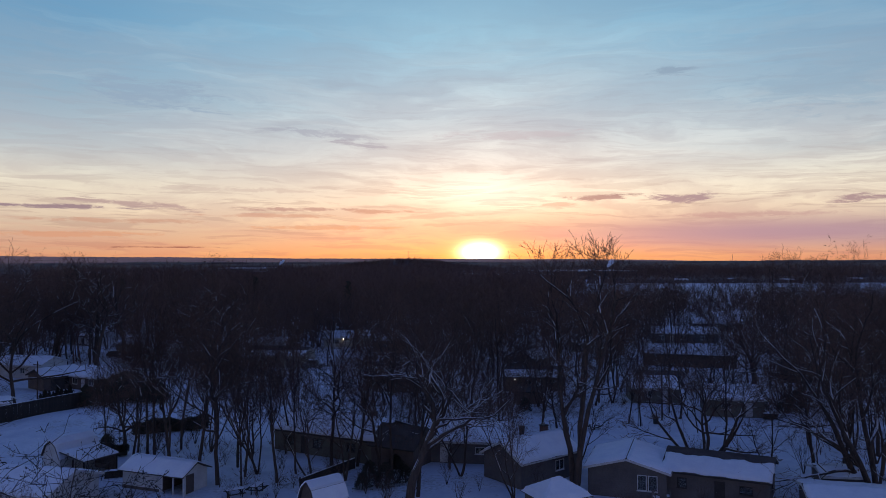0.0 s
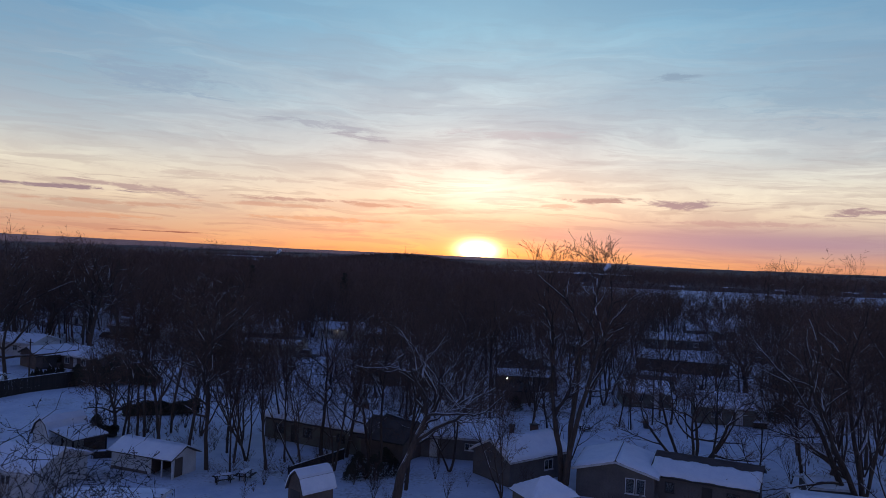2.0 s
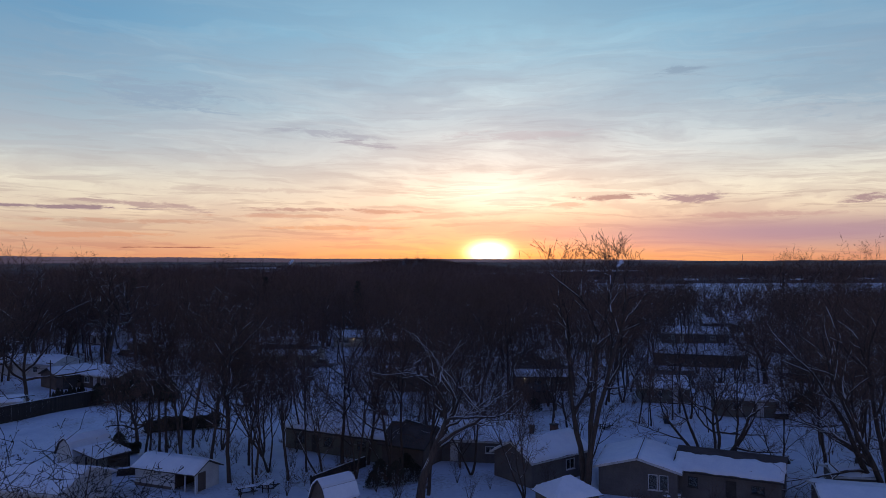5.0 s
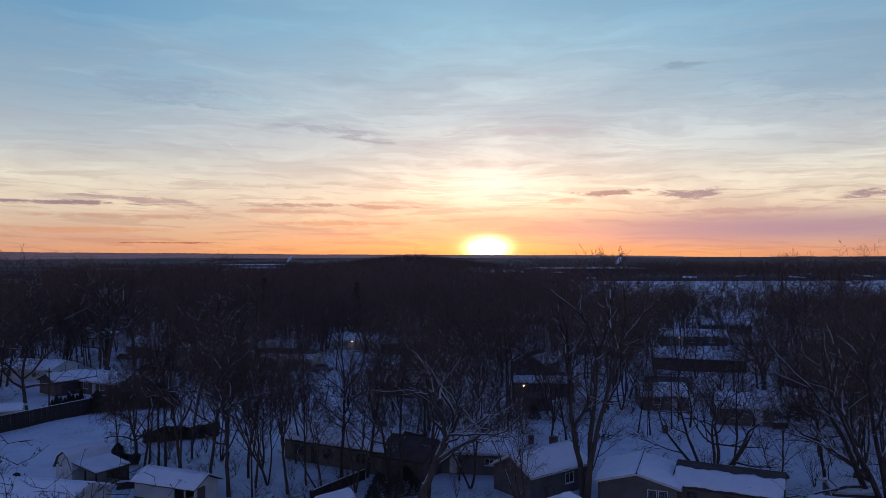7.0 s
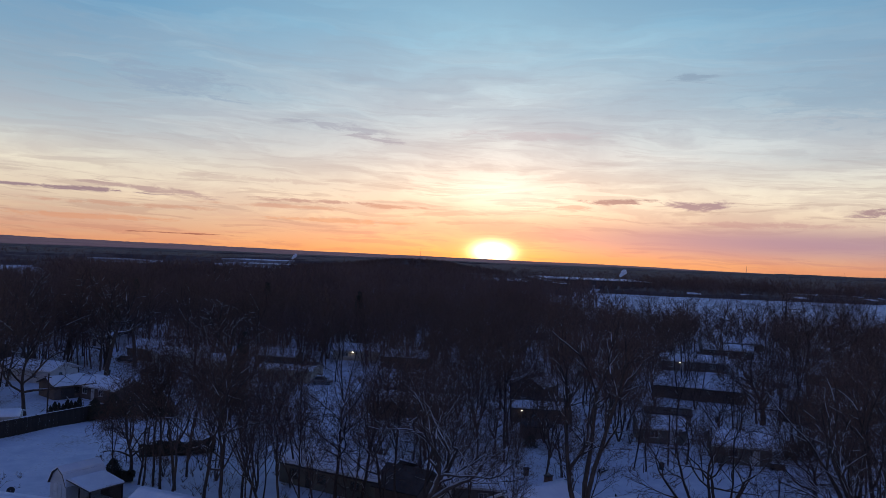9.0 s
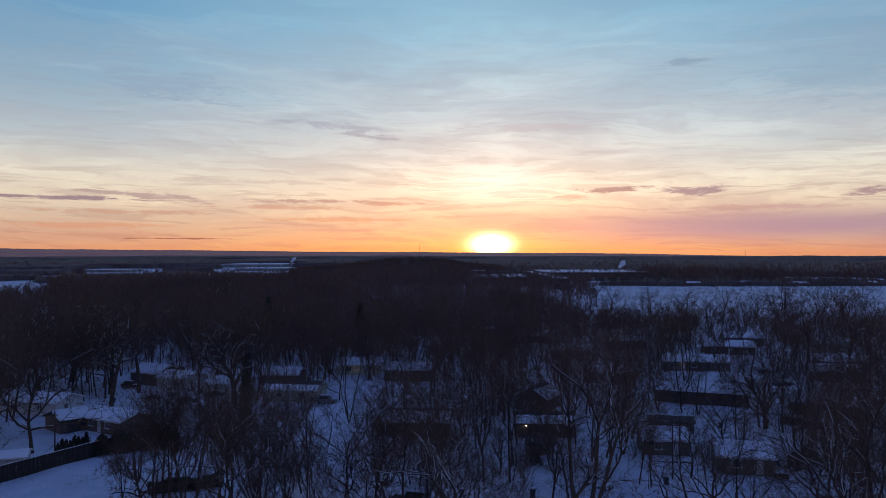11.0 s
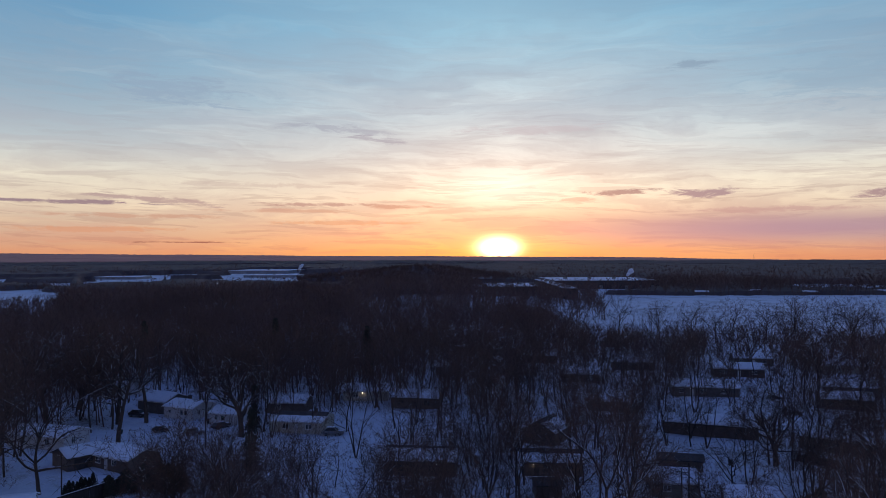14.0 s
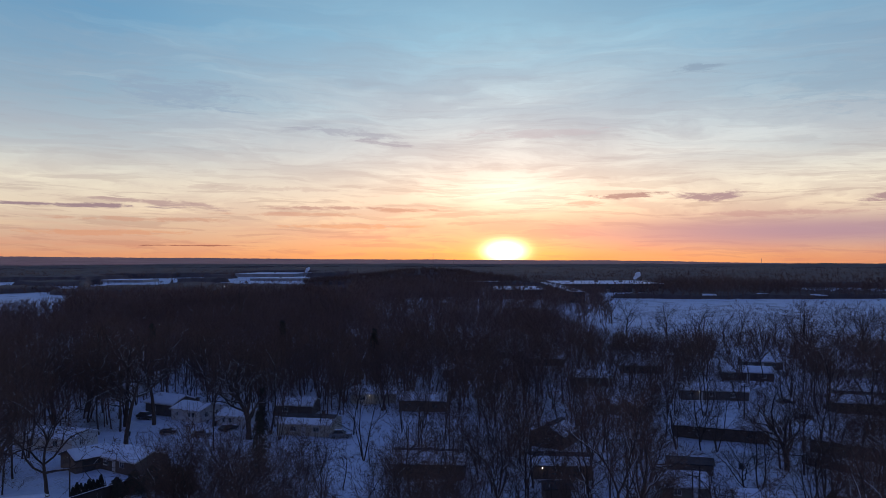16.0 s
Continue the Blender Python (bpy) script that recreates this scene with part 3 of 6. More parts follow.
def snow_slab(length, depth, seed, lo=0.0, hi=1.0, thick=0.22, ragged=0.12):
    """Snow on a slope: x along the eave, y up the slope from lo to hi; uneven on top, thin and wavy at its edges."""
    nx, ny = max(8, int(length / 0.45)), max(4, int(depth * (hi - lo) / 0.4))
    wave = lambda t, k: math.sin(t * 2.1 + seed + k) * 0.5 + math.sin(t * 5.3 + seed * 1.7 + k) * 0.3 + math.sin(t * 11.1 + k * 3) * 0.2
    verts, faces = [], []
    for j in range(ny + 1):
        for i in range(nx + 1):
            u, s = i / nx, j / ny
            x = u * length
            y0, y1 = lo * depth + ragged * 0.5 * wave(x, 1), hi * depth + (ragged if hi < 0.97 else 0.0) * wave(x, 5)
            y = y0 + (y1 - y0) * s
            x += ragged * 0.4 * wave(y, 9) * (1 - min(1, 4 * min(u, 1 - u)))
            rim = min(1.0, 6 * min(u, 1 - u) * length / 3, 5 * min(s, (1 - s) if hi < 0.97 else 1.0) * depth / 2)
            h = 0.012 + thick * math.sqrt(max(rim, 0)) * (0.85 + 0.15 * wave(x * 0.6 + y, 2))
            verts.append((x, y, h))
    n = len(verts)
    verts += [(x, y, 0.004) for x, y, _ in verts]
    w = nx + 1
    for j in range(ny):
        for i in range(nx):
            q = (j * w + i, j * w + i + 1, (j + 1) * w + i + 1, (j + 1) * w + i)
            faces.append(q)
    edge = [i for i in range(w)] + [j * w + nx for j in range(1, ny + 1)] + [ny * w + i for i in range(nx - 1, -1, -1)] + [j * w for j in range(ny - 1, 0, -1)]
    faces += [(a, a + n, b + n, b) for a, b in zip(edge, edge[1:] + edge[:1])]
    me = bpy.data.meshes.new("roof_snow")
    me.from_pydata(verts, [], faces)
    me.polygons.foreach_set("use_smooth", np.ones(len(me.polygons), bool))
    return me


def window(parent, x0, x1, z0, z1, place, bars=1, frame_mat=None):
    """A window in a wall's own plane: frame, bars, sill and pane."""
    t = 0.07
    g = Geo().box(x0, x1, -0.03, 0.08, z1 - t, z1).box(x0, x1, -0.03, 0.08, z0, z0 + t).box(x0, x0 + t, -0.03, 0.08, z0 + t, z1 - t).box(x1 - t, x1, -0.03, 0.08, z0 + t, z1 - t)
    w = part("window", g, frame_mat or TRIM, parent, "", place)
    for i in range(bars):
        x = x0 + (x1 - x0) * (i + 1) / (bars + 1)
        part("window_bar", Geo().box(x - 0.03, x + 0.03, -0.02, 0.07, z0 + t, z1 - t), frame_mat or TRIM, w)
    part("window_sill", Geo().box(x0 - 0.06, x1 + 0.06, -0.1, -0.032, z0 - 0.05, z0 + 0.02), frame_mat or TRIM, w)
    pane = part("pane", Geo().box(x0 + t, x1 - t, 0.03, 0.04, z0 + t, z1 - t), GLASS, w)
    pane.visible_shadow = False


def door(parent, x0, x1, z1, place, mat, frame_mat=None):
    d = part("door", Geo().box(x0 + 0.05, x1 - 0.05, 0.04, 0.1, 0.02, z1 - 0.05).box(x0 + 0.16, x1 - 0.16, 0.02, 0.04, 1.1, z1 - 0.2).box(x0 + 0.16, x1 - 0.16, 0.02, 0.04, 0.2, 0.95), mat, parent, "", place)
    part("door_frame", Geo().box(x0, x0 + 0.05, -0.02, 0.12, 0.0, z1).box(x1 - 0.05, x1, -0.02, 0.12, 0.0, z1).box(x0 + 0.05, x1 - 0.05, -0.02, 0.12, z1 - 0.05, z1), frame_mat or TRIM, d)
    part("door_handle", Geo().tube([(x0 + 0.2, 0.0, 1.0), (x0 + 0.2, 0.04, 1.0)], [0.035, 0.035], 8), METAL, d)


def house(label, x, y, turn, length, depth, eave=2.5, rise=1.2, walls="grey", windows=(), doors=(), snow=((0.0, 1.0), (0.0, 1.0)), chimney=None, over=0.45, trim=None,
          category="house", seed=0, vents=0, name="house", garage=(), ragged=0.12):
    """A gabled house, its ridge along its own x, its front at -y. windows: (side, from the left, sill, width, height); snow: how much of the front and back slope it covers."""
    trim = trim or TRIM
    root = thing(name, pose(x, y, 0, 0, 0, turn), label, category, "houses" if category == "house" else "")
    wall = WALLS[walls]
    half, L = depth / 2, length / 2
    sides = {"front": (pose(-L, -half, 0), length, 0.0), "back": (pose(L, half, 0, 0, 0, 180), length, 0.0),
             "right": (pose(L, -half, 0, 0, 0, 90), depth, rise), "left": (pose(-L, half, 0, 0, 0, -90), depth, rise)}
    for side, (place, span, gable) in sides.items():
        t = 0.2
        holes = [(u, u + w, z, z + h) for s, u, z, w, h in windows if s == side] + [(u, u + w, 0.0, h) for s, u, w, h in doors if s == side] + [(u, u + w, 0.0, h) for s, u, w, h in garage if s == side]
        inset = place @ pose(t + 0.003, 0, 0) if not gable else place
        if not gable:
            holes_in = [(a - t - 0.003, b - t - 0.003, c, d) for a, b, c, d in holes]
            part("wall", wall_shape(span - 2 * t - 0.006, eave, holes_in, t), wall, root, "", inset)
        else:
            part("wall", wall_shape(span, eave, holes, t, gable), wall, root, "", place)
        for s, u, z, w, h in windows:
            if s == side:
                window(root, u, u + w, z, z + h, place @ pose(0, 0.0, 0), 1 if w > 0.9 else 0, trim)
        for s, u, w, h in doors:
            if s == side:
                door(root, u, u + w, h, place, trim, trim)
        for s, u, w, h in garage:
            if s == side:
                g = part("garage_door", Geo().box(u + 0.04, u + w - 0.04, 0.06, 0.1, 0.02, h - 0.04), trim, root, "", place)
                for i in range(4):
                    z0 = 0.05 + i * (h - 0.1) / 4
                    part("door_panel", Geo().box(u + 0.1, u + w - 0.1, 0.04, 0.058, z0, z0 + (h - 0.1) / 4 - 0.04), trim, g)
    part("floor_slab", Geo().box(-L + 0.21, L - 0.21, -half + 0.21, half - 0.21, 0.0, 0.12), CONCRETE, root)
    pitch = math.atan2(rise, half)
    run = math.hypot(half, rise) + over
    for n, (sign, cover) in enumerate(zip((1, -1), snow)):
        # a slope's own frame: x along the eave, y up the slope, z off it
        low_y, low_z = -half - over * math.cos(pitch), eave - over * math.sin(pitch)
        place = (Matrix() if sign == 1 else pose(0, 0, 0, 0, 0, 180)) @ pose(-L - over * 0.7, low_y, low_z + 0.02, math.degrees(pitch), 0, 0)
        wide = length + over * 1.4
        slope = part("roof_slope", Geo().box(0, wide, 0, run + 0.02, 0.0, 0.13), SHINGLE, root, "", place)
        part("fascia", Geo().box(0, wide, -0.035, -0.004, -0.06, 0.14), trim, slope)
        for bx in (-0.034, wide + 0.004):
            part("barge_board", Geo().box(bx, bx + 0.03, 0.0, run, -0.06, 0.14), trim, slope)
        if cover and cover[1] > cover[0]:
            part("roof_snow", snow_slab(wide - 0.06, run, seed + n * 3.3, max(cover[0], 0.01), cover[1], 0.2, ragged), SNOW, slope, "uneven layer of snow", pose(0.03, 0, 0.134))
    part("ridge_cap", Geo().extrude([(-0.16, -0.03), (0, 0.05), (0.16, -0.03)], "x", -L - over * 0.7, L + over * 0.7), SHINGLE, root, "", pose(0, 0, eave + rise + 0.17))
    if chimney:
        cx, cy = chimney
        z = eave + rise
        c = part("chimney", Geo().box(cx - 0.35, cx + 0.35, cy - 0.3, cy + 0.3, eave - 0.2, z + 0.75), WALLS["brick"], root)
        part("chimney_cap", Geo().box(cx - 0.42, cx + 0.42, cy - 0.37, cy + 0.37, z + 0.752, z + 0.84), CONCRETE, c)
        part("flue", Geo().tube([(cx, cy, z + 0.842), (cx, cy, z + 1.1)], [0.13, 0.12], 8), METAL, c)
    for i in range(vents):
        vx = -L + (i + 1) * length / (vents + 1)
        part("roof_vent", Geo().tube([(vx, half * 0.45, eave + rise * 0.5), (vx, half * 0.45, eave + rise + 0.35)], [0.07, 0.07], 7), METAL, root)
    return root


def hip_shed(label, x, y, turn, length, depth, eave, rise):
    """A small shed with a hipped roof under deep snow."""
    root = thing("shed", pose(x, y, 0, 0, 0, turn), label, "shed")
    L, W = length / 2, depth / 2
    for place, span in ((pose(-L, -W, 0), length), (pose(L, W, 0, 0, 0, 180), length)):
        part("wall", wall_shape(span, eave, (), 0.12), WALLS["olive"], root, "", place)
    for place in (pose(L, -W + 0.124, 0, 0, 0, 90), pose(-L, W - 0.124, 0, 0, 0, -90)):
        part("wall", wall_shape(depth - 0.248, eave, (), 0.12), WALLS["olive"], root, "", place)
    for name, mat, o, up, lift in (("roof", SHINGLE, 0.35, 0.0, 0.0), ("roof_snow", SNOW, 0.33, 0.26, 0.02)):
        bm = bmesh.new()
        n = 12
        grid = [[None] * (n + 1) for _ in range(n + 1)]
        for i in range(n + 1):
            for j in range(n + 1):
                px, py = (i / n * 2 - 1) * (L + o), (j / n * 2 - 1) * (W + o)
                inset = min(L + o - abs(px), W + o - abs(py)) / (min(L, W) + o)
                z = eave - 0.12 + (rise + 0.15) * inset + lift + up * min(1, inset * 5) ** 0.5 * (0.9 + 0.1 * math.sin(px * 3 + py * 2))
                grid[i][j] = bm.verts.new((px, py, z + 0.05))
        for i in range(n):
            for j in range(n):
                bm.faces.new((grid[i][j], grid[i + 1][j], grid[i + 1][j + 1], grid[i][j + 1]))
        out = bmesh.ops.extrude_face_region(bm, geom=bm.faces[:])
        bmesh.ops.translate(bm, verts=[v for v in out["geom"] if isinstance(v, bmesh.types.BMVert)], vec=(0, 0, -0.05 if up == 0 else -0.01))
        bmesh.ops.recalc_face_normals(bm, faces=bm.faces)
        me = bpy.data.meshes.new(name)
        bm.to_mesh(me)
        bm.free()
        part(name, me, mat, root)
    part("door", Geo().box(-0.5, 0.5, -W - 0.05, -W - 0.004, 0.05, 1.9), TRIM, root)


def carport_shed(x, y, turn):
    """A long low shed: a closed bay, an open bay on posts and a dark door in the gable."""
    L, W, eave, rise = 3.8, 1.8, 1.95, 0.85
    root = thing("shed", pose(x, y, 0, 0, 0, turn), "long white wooden shed with an open bay under thick snow", "shed")
    white, dark = WALLS["white"], WALLS["brown"]
    part("wall", wall_shape(4.9, eave, (), 0.12), white, root, "", pose(-L, -W, 0))
    part("wall", wall_shape(2 * L, eave, (), 0.12), white, root, "", pose(L, W, 0, 0, 0, 180))
    part("wall", wall_shape(2 * W - 0.25, eave, (), 0.12, rise), white, root, "", pose(-L, W - 0.125, 0, 0, 0, -90))
    part("wall", wall_shape(2 * W - 0.25, eave, ((0.35, 1.55, 0, 1.85),), 0.12, rise), white, root, "", pose(L, -W + 0.125, 0, 0, 0, 90))
    part("door", Geo().box(L - 0.09, L - 0.03, -W + 0.49, -W + 1.66, 0.02, 1.83), dark, root, "dark plank door")
    part("partition", Geo().box(0.78, 0.86, -W + 0.124, W - 0.124, 0, eave), dark, root)
    for px in (1.2, 2.6, 3.9):
        part("post", Geo().box(px - 0.06, px + 0.06, -W, -W + 0.12, -0.1, eave), TRIM, root)
    part("sill_beam", Geo().box(-L, 0.88, -W - 0.07, -W - 0.004, 0.05, 0.35), dark, root)
    pitch, over = math.atan2(rise, W), 0.4
    run = math.hypot(W, rise) + over
    for n, sign in enumerate((1, -1)):
        place = (Matrix() if sign == 1 else pose(0, 0, 0, 0, 0, 180)) @ pose(-L - 0.35, -W - over * math.cos(pitch), eave - over * math.sin(pitch) + 0.02, math.degrees(pitch), 0, 0)
        s = part("roof_slope", Geo().box(0, 2 * L + 0.7, 0, run + 0.02, 0, 0.09), SHINGLE, root, "", place)
        part("roof_snow", snow_slab(2 * L + 0.66, run, 2.2 + n, 0.01, 1.0, 0.2, 0.06), SNOW, s, "", pose(0.02, 0, 0.094))


def gambrel_barn(x, y, turn, length=4.6, width=2.9, lean_to=True, walls="white", label="small white gambrel barn with a lean-to under snow"):
    """A small gambrel-roofed barn; its front gable at -y."""
    root = thing("barn_shed", pose(x, y, 0, 0, 0, turn), label, "shed")
    w, wall = width / 2, WALLS[walls]
    outline = [(-w, 0), (w, 0), (w, 1.9), (w * 0.62, 2.95), (0, 3.5), (-w * 0.62, 2.95), (-w, 1.9)]
    part("front_wall", Geo().extrude(outline, "y", 0, 0.1), wall, root)
    part("back_wall", Geo().extrude(outline, "y", length - 0.1, length), wall, root)
    for sx in (-w, w - 0.1):
        part("side_wall", Geo().box(sx, sx + 0.1, 0.104, length - 0.104, 0, 1.88), wall, root)
    for a in (-0.72, 0.02):
        d = part("door_leaf", Geo().box(a, a + 0.7, -0.06, -0.004, 0.05, 1.85), TRIM if walls == "white" else DARK_TRIM, root)
        part("door_brace", Geo().box(a + 0.05, a + 0.65, -0.085, -0.063, 0.9, 1.0), wall, d)
    o = 0.22
    slopes = [((-w - 0.15, 1.72), (-w * 0.62, 2.98)), ((-w * 0.62, 2.98), (0, 3.54)), ((w * 0.62, 2.98), (0, 3.54)), ((w + 0.15, 1.72), (w * 0.62, 2.98))]
    for n, ((x0, z0), (x1, z1)) in enumerate(slopes):
        nx, nz = (z0 - z1), (x1 - x0)
        k = 1 / math.hypot(nx, nz) * (1 if nz > 0 else -1)
        nx, nz = nx * k, nz * k
        t = lambda d: [(x0 + nx * d, z0 + nz * d), (x1 + nx * d, z1 + nz * d)]
        s = part("roof_slope", Geo().extrude(t(0.0) + t(0.07)[::-1], "y", -o, length + o), SHINGLE, root)
        part("roof_snow", Geo().extrude(t(0.074) + [(x1 + nx * 0.22, z1 + nz * 0.22), ((x0 * 0.85 + x1 * 0.15) + nx * 0.24, z0 * 0.85 + z1 * 0.15 + nz * 0.24)], "y", -o + 0.04, length + o - 0.04), SNOW, s)
    if lean_to:
        a, b = w + 0.1, w + 4.2
        part("lean_to_roof", Geo().extrude([(a, 2.5), (b, 1.95), (b, 2.05), (a, 2.6)], "y", -0.1, length - 0.4), SHINGLE, root)
        part("lean_to_snow", Geo().extrude([(a + 0.02, 2.604), (b - 0.02, 2.058), (b - 0.1, 2.2), (a + 0.4, 2.78)], "y", -0.06, length - 0.46), SNOW, root)
        for px, py in ((b - 0.2, 0.1), (b - 0.2, length - 0.6), ((a + b) / 2, 0.1)):
            part("post", Geo().box(px - 0.06, px + 0.06, py - 0.06, py + 0.06, -0.1, 2.0), FENCE_WOOD, root)
        part("back_panel", Geo().box(a, b - 0.3, length - 0.5, length - 0.42, 0, 1.95), WALLS["brown"], root)
    return root


def fence(x0, y0, x1, y1, high=1.8, label="dark weathered plank fence in the snow"):
    """A plank fence: posts, rails and every plank."""
    n = max(2, int(math.hypot(x1 - x0, y1 - y0) / 2.4))
    root = thing("fence", pose(x0, y0, 0, 0, 0, math.degrees(math.atan2(y1 - y0, x1 - x0))), label, "fence")
    span = math.hypot(x1 - x0, y1 - y0)
    post = Geo().box(-0.06, 0.06, 0.03, 0.15, -0.4, high + 0.1).mesh("post")
    plank = Geo().extrude([(-0.095, 0), (0.095, 0), (0.095, high - 0.04), (0.05, high), (-0.05, high), (-0.095, high - 0.04)], "y", -0.02, 0.004).mesh("plank")
    for i in range(n + 1):
        part("post", post, FENCE_WOOD, root, "", pose(span * i / n, 0, 0))
    for z in (0.4, high - 0.4):
        part("rail", Geo().box(0, span, 0.006, 0.028, z, z + 0.09), FENCE_WOOD, root)
    part("cap_snow", Geo().extrude([(-0.03, high + 0.004), (0.04, high + 0.004), (0.005, high + 0.07)], "x", 0.1, span - 0.1), SNOW, root)
    k = int(span / 0.205)
    rng = random.Random(int(span * 100))
    for i in range(k):
        part("plank", plank, FENCE_WOOD, root, "", pose(0.1 + i * 0.205, 0, rng.uniform(-0.04, 0.0), 0, rng.uniform(-0.4, 0.4), 0))

# ---- houses and sheds, near ones first ----
G = -28.0  # the turn of the streets
W2 = (("front", 2.0, 0.9, 1.5, 1.2), ("front", 6.2, 0.9, 1.5, 1.2))
house("low grey ranch house, snow slid down from its ridge", 28.0, 72.9, G, 9.4, 7.0, 2.6, 1.25, "grey",
      (("front", 1.2, 1.0, 0.9, 1.0), ("front", 6.8, 1.1, 1.2, 0.8), ("right", 2.6, 1.0, 1.2, 1.0)), (("front", 4.6, 0.95, 2.05),), ((0.0, 0.74), (0.0, 0.75)), seed=1, vents=2, ragged=0.26, trim=DARK_TRIM)
house("grey gabled house wing with a pair of white windows", 19.8, 75.4, 70, 8.0, 7.4, 2.6, 1.0, "grey",
      (("left", 4.7, 0.75, 0.88, 1.5), ("left", 5.7, 0.75, 0.88, 1.5), ("front", 2.0, 0.9, 1.2, 1.1)), (), ((0.0, 1.0), (0.0, 1.0)), seed=2)
house("grey gabled house with snow on its roof", 10.2, 79.2, 38, 8.6, 5.6, 2.6, 1.45, "grey", (("front", 5.0, 0.9, 1.3, 1.1),), (), ((0.0, 1.0), (0.0, 1.0)), seed=3, chimney=(2.5, 0.6))
house("long low grey house under a broad snowy roof", 3.6, 88.0, -8, 10.5, 8.0, 2.4, 1.2, "grey", (("front", 6.6, 1.0, 1.1, 0.8),), (("front", 2.6, 0.9, 2.0),), seed=4, vents=1)
house("flat grey shed with a snowy roof", 36.3, 64.5, G + 12, 7.4, 5.6, 2.4, 0.5, "grey", (), (("front", 2.4, 2.4, 2.1),), category="shed", name="shed", seed=5)
house("small grey shed under thick snow", 39.2, 72.2, G + 20, 3.6, 3.4, 2.2, 0.35, "grey", (), (), category="shed", name="shed", seed=6)
house("olive ranch house with a snowy roof among trees", -11.4, 90.6, G, 14.4, 8.2, 2.6, 1.4, "olive",
      (("front", 1.6, 0.9, 1.6, 1.1), ("front", 5.8, 0.9, 1.3, 1.1), ("front", 10.6, 1.0, 1.2, 1.0)), (("front", 4.0, 0.95, 2.05),), seed=7, chimney=(4.2, 0.4), vents=1, trim=DARK_TRIM)
house("dark brown garage with a bare dark roof", -3.6, 84.6, G, 5.4, 5.6, 2.4, 1.6, "brown", (), (), (None, None), category="garage", name="garage", seed=8, trim=DARK_TRIM)
house("white garage with a broad snow-covered roof", -39.4, 70.2, -12, 12.0, 7.0, 2.3, 1.2, "white", (("front", 8.5, 1.0, 1.1, 0.9),), (), category="garage", name="garage", seed=9)
house("low pale shed with a flat snowy roof", -25.0, 59.8, 3, 7.4, 4.0, 2.25, 0.3, "white", (), (), category="shed", name="shed", seed=39)
hip_shed("small olive shed with a hipped roof under deep snow", 10.9, 67.2, 24, 4.4, 3.6, 1.9, 1.1)
carport_shed(-27.6, 75.7, -22)
gambrel_barn(-41.6, 80.4, -30)
gambrel_barn(-11.2, 65.0, -46, 3.2, 2.3, False, "brown", "small dark gambrel shed with a snowy roof")
house("low pale shed roof beside a snowy yard", -66.2, 108.4, 20, 7.0, 4.0, 2.4, 0.5, "white", (), (), category="shed", name="shed", seed=10)

house("brown house wing with a snowy roof", -69.6, 135.6, 50, 7.0, 6.6, 2.4, 1.1, "brown", (("front", 3.6, 0.9, 1.2, 1.1),), (("front", 1.2, 2.4, 2.0),), seed=11, trim=DARK_TRIM)
house("brown ranch house with white posts and a snowy roof", -60.9, 135.2, G, 10.4, 7.0, 2.4, 1.1, "brown", (("front", 1.6, 0.9, 1.3, 1.1), ("front", 6.0, 0.9, 1.3, 1.1)), (("front", 4.0, 0.9, 2.0),), seed=12)
house("white house with dark windows and a snowy roof", -64.4, 177.6, -24, 9.0, 7.6, 2.6, 1.1, "white",
      (("front", 5.2, 0.9, 0.9, 1.2), ("front", 6.4, 0.9, 0.9, 1.2), ("right", 1.6, 0.9, 1.0, 1.2), ("right", 5.2, 0.9, 1.0, 1.2), ("front", 1.6, 1.1, 0.7, 0.8)), (), seed=13, chimney=(-1.0, 1.2))
house("grey house with a snowy roof behind a drive", -73.5, 184.6, -24, 9.0, 8.0, 2.8, 1.5, "grey", (("front", 2.0, 0.9, 1.4, 1.1),), (), seed=14)
house("white house with a snowy roof beside tall trees", -83.6, 150.4, -12, 13.5, 7.6, 2.5, 1.2, "white", (("front", 9.0, 0.9, 1.1, 1.2), ("front", 3.0, 0.9, 1.4, 1.2), ("right", 2.2, 0.9, 1.0, 1.2)), (("front", 11.2, 0.95, 2.0),), seed=15)
house("cream house with a patchy snowy roof", -34.2, 164.2, -8, 12.0, 8.5, 2.5, 1.2, "cream", (("front", 3.0, 0.9, 1.4, 1.1), ("front", 8.2, 0.9, 1.4, 1.1)), (("front", 5.6, 0.95, 2.0),), ((0.0, 0.62), (0.0, 0.5)), seed=16, chimney=(3, 0.5))
house("white garage with two arched windows", -52.6, 171.4, -14, 7.0, 6.4, 2.4, 1.0, "white", (("front", 1.4, 0.9, 0.8, 1.1), ("front", 3.0, 0.9, 0.8, 1.1)), (), category="garage", name="garage", seed=17)
house("low house with a long white roof in the woods", -41.4, 184.0, -5, 9.5, 7.0, 2.5, 1.2, "brown", (("front", 2.0, 0.9, 1.4, 1.1),), (), seed=18)
house("pale house with a snowy roof in the woods", -24.2, 199.6, 4, 12.0, 7.5, 2.5, 1.3, "cream", (("front", 2.6, 0.9, 1.4, 1.1), ("front", 8.0, 0.9, 1.4, 1.1)), (), seed=19)
house("dark brown house with a thinly snowed roof", -6.0, 133.2, -4, 12.5, 8.0, 2.6, 1.5, "brown", (("front", 2.6, 0.9, 1.3, 1.1), ("front", 8.0, 0.9, 1.3, 1.1)), (), ((0.0, 0.86), (0.0, 0.9)), seed=20, trim=DARK_TRIM)
